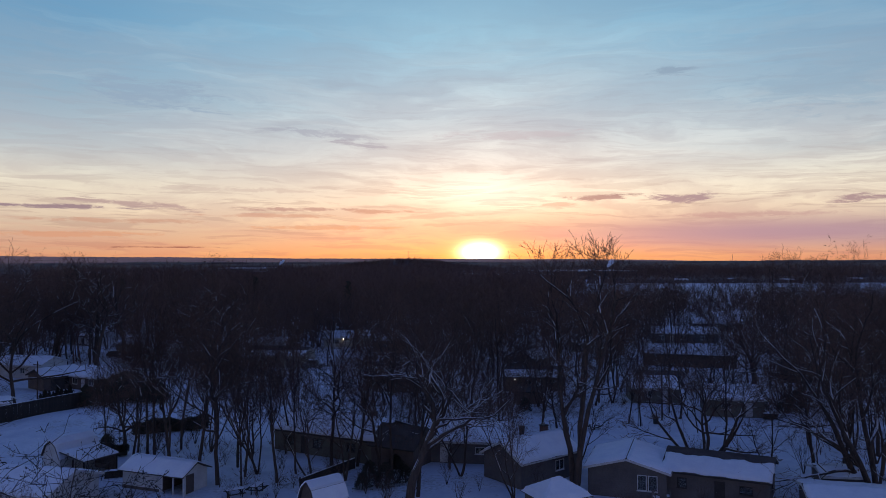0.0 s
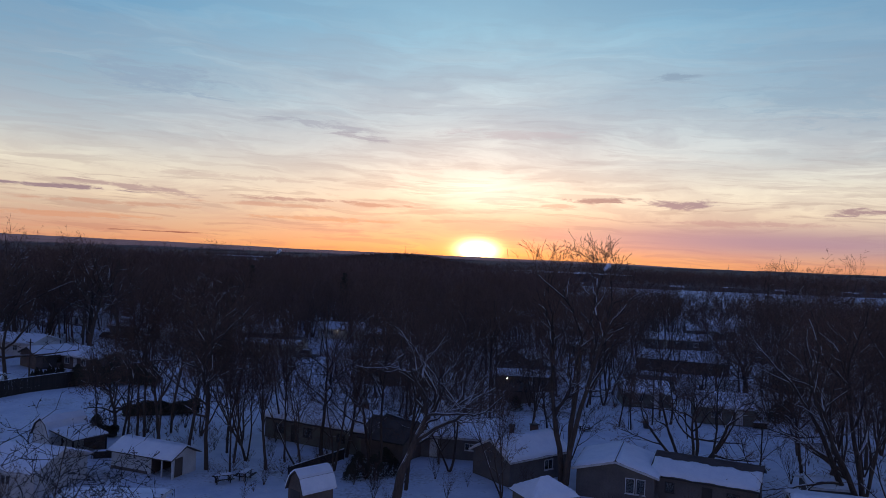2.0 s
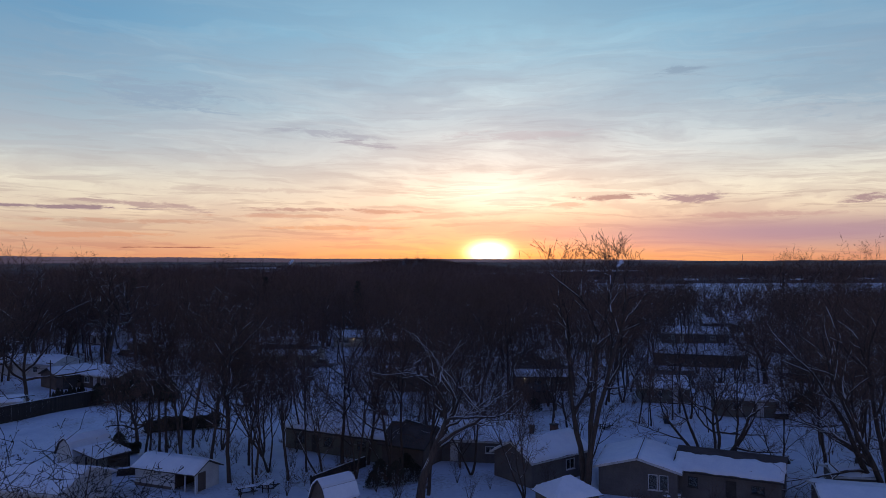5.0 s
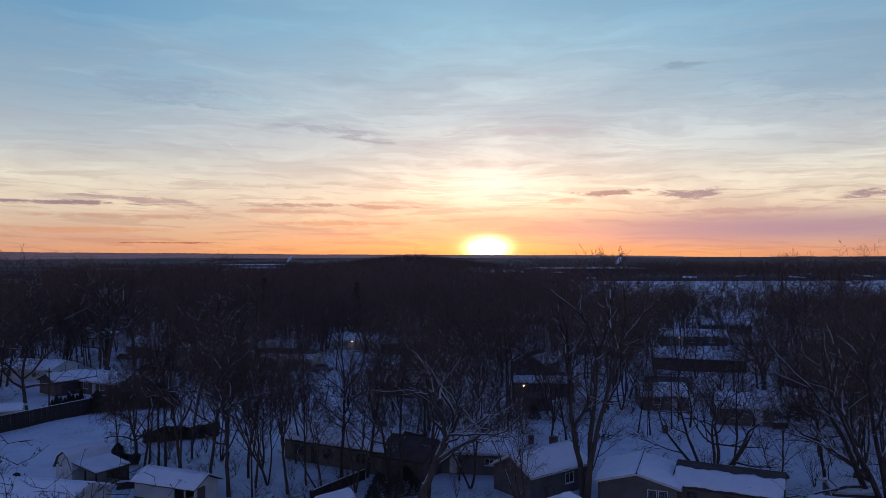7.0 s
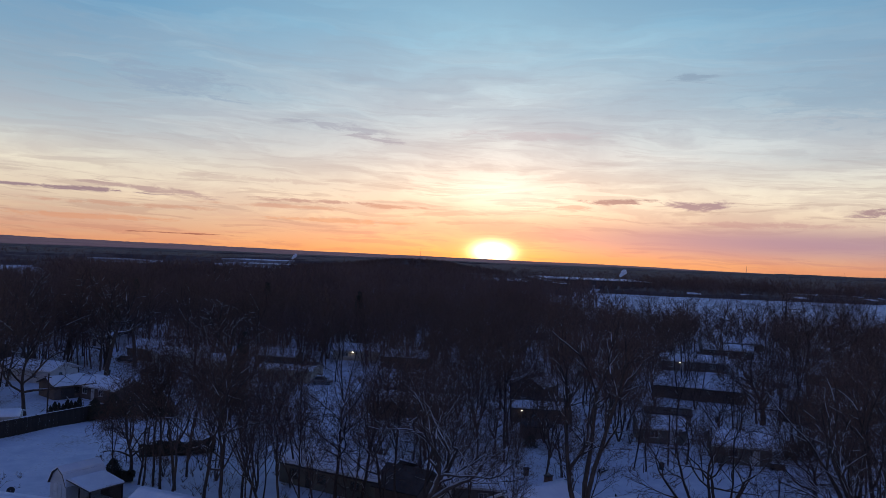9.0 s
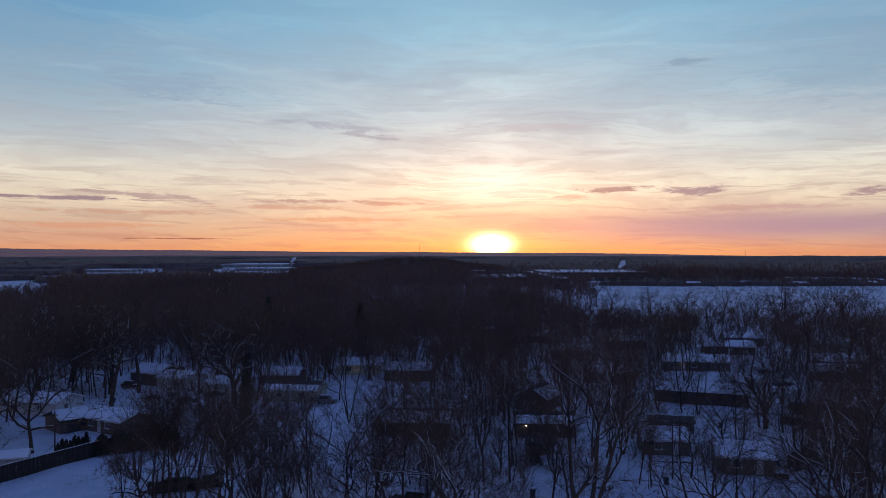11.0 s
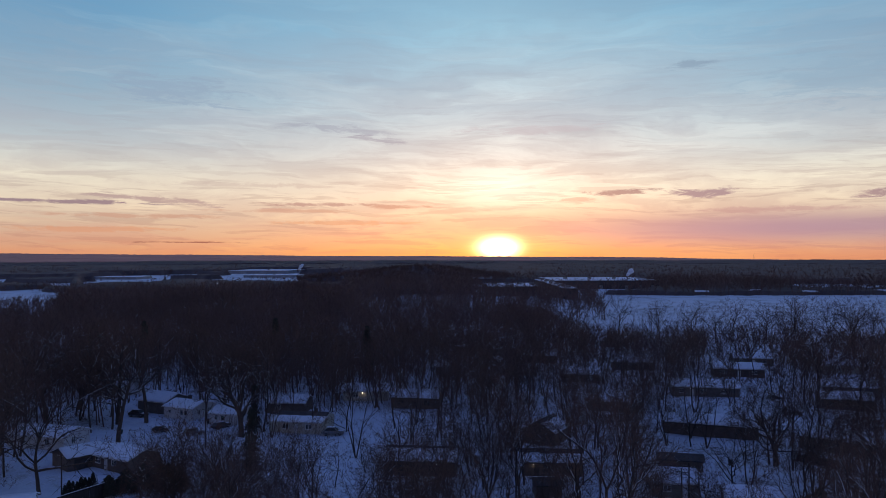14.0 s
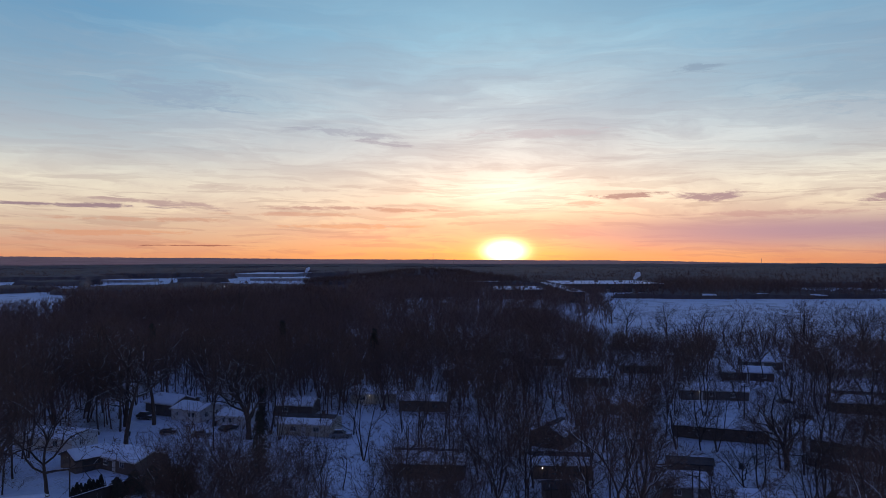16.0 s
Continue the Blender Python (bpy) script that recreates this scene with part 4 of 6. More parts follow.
house("dark brown gabled house under tall trees", 18.8, 154.6, 60, 8.0, 7.0, 2.6, 2.0, "brown", (("front", 2.6, 0.9, 1.3, 1.1),), (), ((0.0, 0.8), (0.0, 0.8)), seed=21, trim=DARK_TRIM)
house("dark house with a small lit lamp on its wall", 17.2, 132.8, -4, 10.5, 7.5, 2.5, 1.2, "brown", (("front", 3.6, 0.9, 1.4, 1.1), ("front", 7.4, 0.9, 1.4, 1.1)), (("front", 2.0, 0.95, 2.0),), ((0.0, 0.7), (0.0, 0.8)), seed=22, trim=DARK_TRIM)
house("dark plank shed with a bare dark roof", 14.8, 119.6, 4, 4.2, 3.2, 2.0, 0.6, "brown", (), (), (None, (0.1, 0.8)), category="shed", name="shed", seed=23, trim=DARK_TRIM)
house("olive house with a snowy roof beside a yard", 44.4, 111.4, -12, 8.0, 7.0, 2.5, 1.3, "olive", (("front", 2.0, 0.9, 1.4, 1.1),), (("front", 5.4, 0.95, 2.0),), seed=24)
house("olive house with a snowy roof", 35.4, 121.6, -6, 7.4, 7.0, 2.4, 1.2, "olive", (("front", 1.8, 0.9, 1.2, 1.1),), (("front", 4.6, 0.9, 2.0),), seed=25)
house("low open shelter with a bare dark roof", 40.6, 134.6, -12, 7.6, 4.2, 2.0, 0.5, "brown", (), (), (None, (0.2, 0.7)), category="shed", name="shed", seed=26, trim=DARK_TRIM)
house("long brown ranch house with a snowy roof", 55.2, 161.2, -20, 19.0, 8.0, 2.6, 1.2, "brown", (("front", 15.0, 1.2, 1.0, 0.7),), (), seed=27, vents=2, trim=DARK_TRIM)
house("ranch house with a lit porch lamp and a snowy roof", 68.6, 206.0, -10, 17.5, 8.0, 2.6, 1.3, "grey", (("front", 1.8, 0.9, 1.4, 1.1), ("front", 7.4, 0.9, 1.6, 1.1), ("front", 12.6, 0.9, 1.4, 1.1)), (("front", 4.8, 0.95, 2.0),), seed=28, vents=2)
house("dark ranch house with a porch beside a yard", 77.0, 147.2, -40, 15.0, 8.0, 2.5, 1.2, "olive", (("front", 2.6, 0.9, 1.5, 1.1), ("front", 9.4, 0.9, 1.5, 1.1)), (("front", 6.4, 0.95, 2.0),), seed=29, trim=DARK_TRIM)
FAR_HOUSES = (
    (67, 315, -6, 11, "grey"), (3.4, 294, 8, 8, "grey"), (-3.6, 242, 0, 6, "grey"), (13, 287, 25, 8, "cream"), (90, 238, -12, 15, "brown"), (108, 205, -18, 14, "grey"), (104, 262, -10, 13, "olive"),
    (60, 252, -8, 14, "grey"), (38, 228, -10, 12, "brown"), (98, 188, -15, 12, "brown"), (-62, 232, -12, 12, "white"), (-95, 205, -20, 11, "white"), (-112, 176, -20, 12, "grey"), (-10, 190, -6, 12, "brown"),
    (40, 186, -14, 13, "olive"), (-75, 262, -10, 12, "grey"), (125, 245, -15, 13, "cream"), (30, 268, 0, 12, "brown"), (-130, 228, -12, 12, "brown"), (-35, 262, 6, 11, "grey"), (112, 166, -30, 12, "brown"),
    (236, 716, -4, 13, "grey"), (292, 728, 6, 12, "cream"), (338, 712, -8, 14, "grey"), (412, 726, 4, 13, "white"), (462, 742, -6, 15, "grey"),
)
for n, (hx, hy, turn, long, wall) in enumerate(FAR_HOUSES):
    house(f"{'pale' if wall in ('white', 'cream') else 'dull'} {wall} house with a snowy roof among bare trees", hx, hy, turn, long, 7.6, 2.6, 1.3, wall,
          (("front", 1.8, 0.9, 1.4, 1.1), ("front", long - 3.6, 0.9, 1.4, 1.1)), (("front", long / 2 - 0.5, 0.95, 2.0),), seed=30 + n, trim=DARK_TRIM if n % 2 else TRIM)

# ---- fences, hedges ----
fence(-13.6, 74.6, -9.0, 82.2, 1.1)
fence(63, 140, 69, 134, 1.5)
fence(20.5, 86.8, 27.6, 83.0, 1.3)


def leafy(n, rng, shape, leaf=0.14):
    """Many small leaves or needle tufts: points from shape(), each a small tilted triangle."""
    c = shape(n, rng)
    d = rng.normal(size=(n, 3))
    d /= np.linalg.norm(d, axis=1, keepdims=True)
    e = np.cross(d, rng.normal(size=(n, 3)))
    e /= np.linalg.norm(e, axis=1, keepdims=True)
    s = leaf * rng.uniform(0.6, 1.4, (n, 1))
    v = np.stack([c + d * s, c - d * s * 0.5 + e * s * 0.6, c - d * s * 0.5 - e * s * 0.6], 1).reshape(-1, 3)
    return v, np.arange(3 * n).reshape(-1, 3)


def hedge(x0, y0, x1, y1, high, wide, seed, label):
    rng = np.random.RandomState(seed)
    span = math.hypot(x1 - x0, y1 - y0)
    root = thing("hedge", pose(x0, y0, 0, 0, 0, math.degrees(math.atan2(y1 - y0, x1 - x0))), label, "hedge")

    def shape(n, r):
        u = r.uniform(0, span, n)
        top = high * (0.86 + 0.10 * np.sin(u * 1.1 + seed) + 0.06 * np.sin(u * 2.9))
        t = r.uniform(0, np.pi, n)
        k = r.uniform(0.8, 1.04, n)
        return np.stack([u, np.cos(t) * wide / 2 * k, np.abs(np.sin(t)) ** 0.45 * top * k], 1)

    v, f = leafy(int(span * 380), rng, shape, 0.17)
    part("foliage", fast_mesh("foliage", v, f), NEEDLES, root)
    core = Geo()
    for i in range(int(span / 1.2)):
        a = (i + 0.1) * 1.2
        core.tube([(a, 0, -0.1), (a + rng.uniform(-0.2, 0.2), rng.uniform(-0.2, 0.2), high * 0.75)], [0.06, 0.03], 5)
    part("stems", core, BARK, root)
    inner = [(-wide * 0.4, 0.05), (wide * 0.4, 0.05), (wide * 0.42, high * 0.55), (0, high * 0.74), (-wide * 0.42, high * 0.55)]
    part("dense_heart", Geo().extrude(inner, "x", 0.15, span - 0.15), NEEDLES, root)


fence(-68.0, 94.0, -50.2, 128.4, 2.4, "tall dark plank fence along a snowy yard")
hedge(-40.4, 98.4, -31.4, 102.4, 1.9, 1.6, 4, "dark clipped hedge behind bare trees")
hedge(-41.4, 86.6, -36.6, 88.4, 1.4, 1.2, 5, "low dark hedge beside a shed")


def evergreen(seed, high, wide, label, n=5200, category="shrub", name="evergreen"):
    """A round or cone-shaped evergreen: stem and needle tufts in tiers."""
    rng = np.random.RandomState(seed)
    root = thing(name, Matrix(), label, category, "evergreens")

    def shape(k, r):
        h = r.uniform(0.02, 1, k) ** 0.8
        tier = 1 + 0.16 * np.sin(h * 40)
        rad = wide / 2 * (1 - h) ** 0.62 * tier * np.sqrt(r.uniform(0.25, 1, k))
        t = r.uniform(0, 2 * np.pi, k)
        rad *= 1 + 0.18 * np.sin(3 * t + seed) + 0.1 * np.sin(7 * t + h * 9)
        return np.stack([rad * np.cos(t), rad * np.sin(t), h * high], 1)

    v, f = leafy(n, rng, shape, 0.05 + 0.022 * high)
    part("needles", fast_mesh("needles", v, f), NEEDLES, root)
    part("stem", Geo().tube([(0, 0, -0.2), (0, 0, high * 0.85)], [0.03 * high ** 0.7 + 0.02, 0.02], 7), BARK, root)
    return root


cone = parked(evergreen(1, 1.6, 0.8, "small dark cone-shaped cedar in a row", 900), 0)
bush = parked(evergreen(2, 2.4, 3.0, "round dark evergreen bush in the snow", 2600), 1)
big_ever = parked(evergreen(3, 5.2, 5.4, "broad dark evergreen beside a hedge", 7000, "tree", "evergreen_tree"), 2)
for i in range(8):
    put(cone, -62.0 + 0.32 * i, 116.2 + 0.66 * i, i * 40, 1.4 + 0.5 * ((i * 37) % 10) / 10)
put(bush, -40.0, 90.0, 20, 0.85)
for bx, by, s in ((-55.6, 117.6, 0.66), (-53.6, 119.6, 0.76), (-51.4, 121.2, 0.86), (-49.2, 122.4, 0.84), (-52.2, 123.0, 0.72), (-47.0, 121.6, 0.8), (-44.8, 120.4, 0.62)):
    put(big_ever, bx, by, bx * 7, s)
for bx, by, s in ((52.5, 111, 1.2), (55.5, 113.5, 1.3), (49.6, 113.0, 1.0), (13.4, 113.0, 0.9), (-4.4, 80.6, 0.8), (-7.0, 77.6, 0.9), (-5.2, 75.6, 1.0), (-3.2, 77.0, 0.75), (-7.4, 74.6, 0.7)):
    put(bush, bx, by, by * 5, s)


def spruce(seed, high):
    """A thin old spruce: a straight stem with drooping whorls."""
    rng = random.Random(seed)
    root = thing("spruce_tree", Matrix(), "tall thin dark spruce with drooping branches", "tree", "evergreens")
    part("trunk", Geo().tube([(0, 0, -0.3), (0.1, 0, high * 0.5), (0, 0, high)], [0.24, 0.15, 0.03], 9), BARK, root)
    p0, p1, tuft = [], [], []
    for i in range(42):
        z = high * (0.12 + 0.86 * i / 42)
        reach = (1 - z / high) ** 0.7 * 3.0 + 0.25
        for _ in range(6):
            t = rng.uniform(0, 6.28)
            r = reach * rng.uniform(0.6, 1.1)
            a, m = Vector((0, 0, z)), Vector((math.cos(t) * r, math.sin(t) * r, z - 0.32 * r))
            p0.append(a)
            p1.append(m)
            for _ in range(9):
                q = a.lerp(m, rng.uniform(0.25, 1.0))
                tuft.append(q + Vector((rng.gauss(0, 0.12), rng.gauss(0, 0.12), -rng.uniform(0, 0.5))))
    v, f = frusta(np.array(p0), np.array(p1), np.full(len(p0), 0.03), np.full(len(p0), 0.012), 3)
    part("branches", fast_mesh("branches", v, f), BARK, root)
    pts = np.array(tuft)
    v, f = leafy(len(pts), np.random.RandomState(seed), lambda n, r: pts, 0.26)
    part("needles", fast_mesh("needles", v, f), NEEDLES, root)
    return root


spruce_one = parked(spruce(5, 15), 3)
put(spruce_one, -35.8, 129.0, 10, 0.82)
put(spruce_one, -44.0, 160.8, 80, 0.72)
put(spruce_one, -62, 252, 80, 1.2)
put(spruce_one, -28, 232, 130, 1.15)
put(spruce_one, -102, 240, 30, 1.2)

# ---- trees ----
KINDS = (
    dict(height=18, girth=0.21, first=0.42, limb=0.50, angle=42, lift=0.06),
    dict(height=18, girth=0.23, first=0.45, limb=0.48, angle=46, lean=(0.16, 0.0), lift=0.05),
    dict(height=18, girth=0.20, first=0.38, limb=0.54, angle=34, lift=0.09),
    dict(height=18, girth=0.26, stems=2, first=0.4, limb=0.44, angle=42, lift=0.06),
    dict(height=18, girth=0.22, stems=3, first=0.4, limb=0.42, angle=36, lift=0.08),
    dict(height=18, girth=0.18, first=0.45, limb=0.40, angle=34, lift=0.10, bole=0.7),
)
LABELS = ("tall bare tree with snow-lined limbs", "leaning bare tree with open limbs", "bare tree with a high vase-shaped crown", "bare tree forked into two stems",
          "bare tree with three rising stems", "slim tall bare tree with a narrow crown")
NEAR = [parked(tree_template(grow(11 + i, **{**kind, "twigs": 1.35, "fine": 1.3}), LABELS[i] + " over snowy ground", seed=i, snowy=0.4, tip=0.013), 4 + i) for i, kind in enumerate(KINDS)]
MID = [parked(tree_template(grow(11 + i, **{**kind, "twigs": 1.7, "fine": 2.8, "steps": (8, 7, 4, 1, 1)}), LABELS[i] + " beside a snowy yard", seed=i, snowy=0.4, tip=0.02), 22 + i) for i, kind in enumerate(KINDS)]
LIGHT = [parked(tree_template(grow(41 + i, **{**kind, "limbs": 1.5, "side": 1.25, "twigs": 2.4, "fine": 3.3, "steps": (7, 5, 3, 1, 1)}), LABELS[i] + " in a dense stand", seed=i, snowy=0.12, tip=0.022, plain=True), 10 + i) for i, kind in enumerate(KINDS)]
vase = parked(tree_template(grow(71, 14, 0.40, stems=5, first=0.5, limb=0.38, angle=38, lift=0.03, limbs=1.1, splay=1.5), "broad bare tree with five stems from its base", seed=7), 16)
oak = parked(tree_template(grow(83, 19, 0.60, first=0.30, limb=0.56, limbs=1.2, angle=42, lift=0.08, wild=1.35, bole=0.5), "big old bare tree with twisted snow-lined limbs", seed=8, snowy=0.5, snow_wide=0.65), 17)
sweeper = parked(tree_template(grow(95, 18, 0.44, stems=4, first=0.3, limb=0.50, limbs=1.3, angle=38, lift=0.03, lean=(-0.5, 0), wild=1.0, bole=0.62, splay=1.1), "big bare tree with long snowy limbs sweeping sideways", seed=9, snowy=0.8, snow_wide=0.75), 18)
willow = parked(tree_template(grow(99, 8.5, 0.24, first=0.4, limb=0.55, angle=60, lift=-0.03, droop=0.16, fine=2.2, twigs=1.7), "small bare tree with fine drooping twigs", seed=10, snowy=0.3), 19)
tall_twin = parked(tree_template(grow(225, 22.5, 0.42, stems=3, first=0.36, limb=0.36, limbs=1.4, side=1.6, twigs=2.2, fine=2.5, angle=33, lift=0.10, wild=1.0, bole=0.66, splay=0.85), "very tall bare tree with three snow-lined stems", seed=14, snowy=0.6, snow_wide=0.7, tip=0.012), 31)
high_oak = parked(tree_template(grow(147, 23.0, 0.52, first=0.5, limb=0.46, limbs=1.5, side=1.4, twigs=1.9, fine=2.4, angle=54, lift=0.06, wild=0.75, bole=0.6, steps=(9, 8, 4, 1, 1)), "tall old bare oak with a straight bole and wide crown", seed=15, snowy=0.22, tip=0.02), 32)
leaning_oak = parked(tree_template(grow(88, 19, 0.46, first=0.62, limb=0.56, limbs=1.3, angle=44, lift=0.08, wild=1.5, bole=0.46, lean=(0.3, 0.05)), "old bare oak leaning over a yard, snow along its limbs", seed=16, snowy=0.9, snow_wide=0.75, tip=0.014), 33)
brush = parked(tree_template(grow(107, 5.5, 0.07, stems=6, first=0.3, limb=0.4, angle=32, lift=0.08, fine=2.2, twigs=1.4, side=0.9, steps=(5, 4, 2, 1, 1)), "tall bare shrub with many thin stems", "shrub", seed=11, snowy=0.2, group="bare shrubs", plain=True), 20)

# the trees that stand out, one by one: kind, x, y, turn, size
for kind, tx, ty, turn, size in (
    (vase, 28.2, 78.4, 30, 1.0), (leaning_oak, -2.6, 68.6, 0, 1.0), (tall_twin, 13.6, 72.6, 0, 1.03), (sweeper, 42.2, 70.6, 0, 1.0), (NEAR[1], 41.0, 80.2, 90, 0.9),
    (NEAR[0], -30.8, 85.8, 0, 1.0), (NEAR[1], -22.4, 76.2, 170, 1.02), (NEAR[5], -32.0, 84.6, 40, 0.95), (NEAR[5], -33.8, 87.0, 140, 0.9), (NEAR[2], -26.6, 83.4, 210, 1.0), (willow, -38.4, 91.6, 0, 1.0),
    (NEAR[4], -19.4, 80.5, 10, 0.8), (NEAR[1], -11.6, 82.4, 190, 0.98), (NEAR[2], -8.9, 83.4, 260, 1.0), (NEAR[0], 5.0, 104.0, 77, 0.9), (NEAR[5], 8.8, 104.0, 30, 0.9), (NEAR[4], 7.4, 70.6, 15, 0.62),
    (high_oak, -70.1, 152.2, 145, 0.95), (high_oak, -71.7, 169.9, 20, 0.95), (high_oak, -77.5, 168.0, 80, 1.0), (high_oak, -94.1, 168.2, 310, 1.0), (high_oak, -94.5, 184.0, 190, 1.0), (high_oak, -86.0, 122.0, 130, 0.9),  (oak, -45.9, 157.0, 150, 1.05), (NEAR[2], -42.2, 161.4, 245, 1.1), (NEAR[4], -19.0, 141.0, 345, 1.0),
    (oak, 58.6, 136.4, 100, 0.85), (NEAR[2], 77.6, 158.0, 70, 1.2), (NEAR[0], 86, 160.6, 170, 1.3),
    (NEAR[4], -13.0, 76.8, 50, 0.72), (NEAR[2], -16.6, 77.4, 20, 0.85), (NEAR[5], -4.6, 78.4, 70, 0.95), (NEAR[2], -1.8, 72.2, 300, 1.0), (NEAR[3], -6.4, 79.2, 20, 0.55), (NEAR[2], 12.2, 88.6, 200, 0.85),
    (NEAR[1], 51.4, 86.0, 330, 1.0), (NEAR[2], 47.4, 78.6, 210, 1.0), (NEAR[0], 54.0, 97.0, 130, 1.0), (NEAR[4], -24.2, 92.4, 0, 0.9), (NEAR[3], -44.0, 104.0, 200, 0.75), (NEAR[0], -28.4, 96.2, 110, 0.95),
    (NEAR[5], -15.2, 80.4, 33, 0.7), (NEAR[4], -21.6, 86.8, 66, 0.8), (NEAR[1], -6.2, 80.8, 99, 0.8), (NEAR[5], -19.8, 75.6, 12, 0.6), (NEAR[3], 2.6, 78.6, 10, 0.72), (NEAR[5], -2.6, 92.6, 140, 0.85),
    (NEAR[5], -37.4, 84.2, 15, 0.62), (NEAR[4], -27.4, 90.2, 215, 0.8), (NEAR[3], 44.6, 74.4, 65, 0.85), (NEAR[5], -17.6, 92.8, 20, 0.9),
    (NEAR[4], 52.4, 113.0, 15, 0.7), (NEAR[2], 57.4, 119.6, 75, 0.85), (NEAR[1], 64.0, 128.4, 175, 0.85), (NEAR[3], 48.2, 122.0, 215, 0.75), (NEAR[0], 68.6, 122.0, 305, 0.85), (NEAR[2], 61.0, 108.6, 35, 0.8), (NEAR[4], 55.4, 104.6, 85, 0.7),
    (NEAR[2], 66.0, 152.6, 265, 0.9), (NEAR[1], 73.6, 134.4, 5, 0.9), (NEAR[4], 42.6, 150.2, 95, 0.85), (NEAR[3], 58.0, 180.0, 185, 0.95), (NEAR[2], 45.0, 178.4, 125, 0.9),
    (NEAR[0], 10.0, 112.4, 15, 0.85), (NEAR[4], 16.0, 116.2, 75, 0.8), (NEAR[2], 22.4, 114.4, 135, 0.85), (NEAR[3], 28.2, 118.6, 195, 0.8), (NEAR[1], 20.4, 123.4, 255, 0.9), (NEAR[0], 11.6, 124.6, 315, 0.9), (NEAR[2], 30.4, 126.0, 5, 0.85),
    (NEAR[4], 24.0, 139.0, 65, 0.9), (NEAR[3], 10.8, 142.0, 125, 0.9), (NEAR[0], 34.0, 143.0, 185, 0.9), (NEAR[2], 5.4, 118.4, 245, 0.85), (NEAR[1], 27.6, 147.4, 305, 0.9), (NEAR[4], -1.4, 121.0, 25, 0.85), (NEAR[2], -8.4, 118.0, 85, 0.9),
    (NEAR[3], -76.0, 117.4, 15, 1.0), (NEAR[0], -92.4, 151.6, 75, 1.15), (NEAR[2], -80.0, 160.6, 135, 1.05), (NEAR[1], -95.0, 166.0, 195, 1.1), (NEAR[4], -88.6, 172.4, 255, 1.05), (NEAR[0], -98.4, 142.6, 315, 1.15), (NEAR[2], -72.6, 111.0, 35, 0.95),
    (NEAR[3], -100.0, 156.0, 15, 1.1), (NEAR[0], -66.8, 192.0, 75, 1.1), (NEAR[2], -78.4, 194.0, 5, 1.1), (NEAR[1], -54.6, 186.0, 95, 1.05), (NEAR[4], -58.0, 182.6, 255, 1.0), (NEAR[2], -84.0, 181.0, 25, 1.1), (NEAR[0], -49.4, 178.6, 215, 1.0),
    (NEAR[0], -57.5, 168.5, 250, 0.95), (NEAR[5], -79.0, 128.0, 50, 1.1), (NEAR[2], -84.0, 141.0, 280, 1.25), (NEAR[1], -76.4, 163.0, 10, 1.1), (oak, -89.0, 133.0, 200, 1.1),
):
    if kind in NEAR and math.hypot(tx, ty) > 105:
        kind = MID[NEAR.index(kind)]
    put(kind, tx, ty, turn, size)

# a budding tree close below the drone, gone from view as it climbs
near_twigs = parked(tree_template(grow(126, 16.8, 0.13, first=0.42, limb=0.46, limbs=1.2, side=1.35, angle=56, lift=0.05, fine=1.3, twigs=1.3, wild=1.05, lean=(0.12, 0)), "slender budding tree close to a snowy roof", seed=12, snowy=0.0, buds=4600, twig=DARK_TWIG, tip=0.013), 21)
put(near_twigs, -20.6, 32.0, 40, 1.06)
put(near_twigs, -17.6, 30.0, 170, 0.93)


# open snow where no tree stands: x, y, half widths, turn of an ellipse
OPEN = (
    (-58, 96, 18, 9, 62), (-66, 124, 7, 9, -28), (-62, 162, 18, 9, -20), (12, 98, 15, 9, -20), (33, 92, 14, 6, -28), (52, 176, 11, 9, -20), (62, 190, 10, 7, -15), (73, 170, 8, 12, -10), (38, 128, 10, 5, -10),
    (47, 140, 8, 8, -20), (-22, 176, 16, 6, 0), (25, 108, 8, 7, -20), (-30, 68, 16, 8, -10), (30, 66, 16, 6, -28), (5, 68, 12, 6, 0), (55, 125, 4, 7, -28), (10, 82, 18, 10, 0),
    (-64, 135, 50, 17, 115), (-52, 108, 30, 10, 115), (-24, 147, 5, 7, 0), (44, 100, 12, 6, -28), (-38, 108, 10, 5, 0), (-45, 190, 6, 8, 0), (-50, 150, 11, 7, -10), (37, 110, 9, 7, 0), (-80, 165, 20, 10, 20), (80, 178, 8, 24, 8),
)
# thinly wooded yards, in the same form
THIN = ((-30, 135, 20, 10, 100), (10, 104, 14, 10, 0))
# where only saplings stand
YOUNG = ((-21, 122, 22, 24, 0), (-32, 128, 28, 11, 100), (66, 172, 34, 11, 70), (-28, 150, 12, 9, 0))
solid = [(ob.matrix_basis.translation.x, ob.matrix_basis.translation.y) for ob in scene.objects if ob.parent is None and ob.name.split(".")[0] in ("house", "garage", "shed", "barn_shed")]


def is_open(x, y, ease=1.0, places=OPEN):
    for cx, cy, a, b, turn in places:
        t = radians(turn)
        u, v = (x - cx) * math.cos(t) + (y - cy) * math.sin(t), -(x - cx) * math.sin(t) + (y - cy) * math.cos(t)
        if (u / a) ** 2 + (v / b) ** 2 < ease:
            return True
    return False


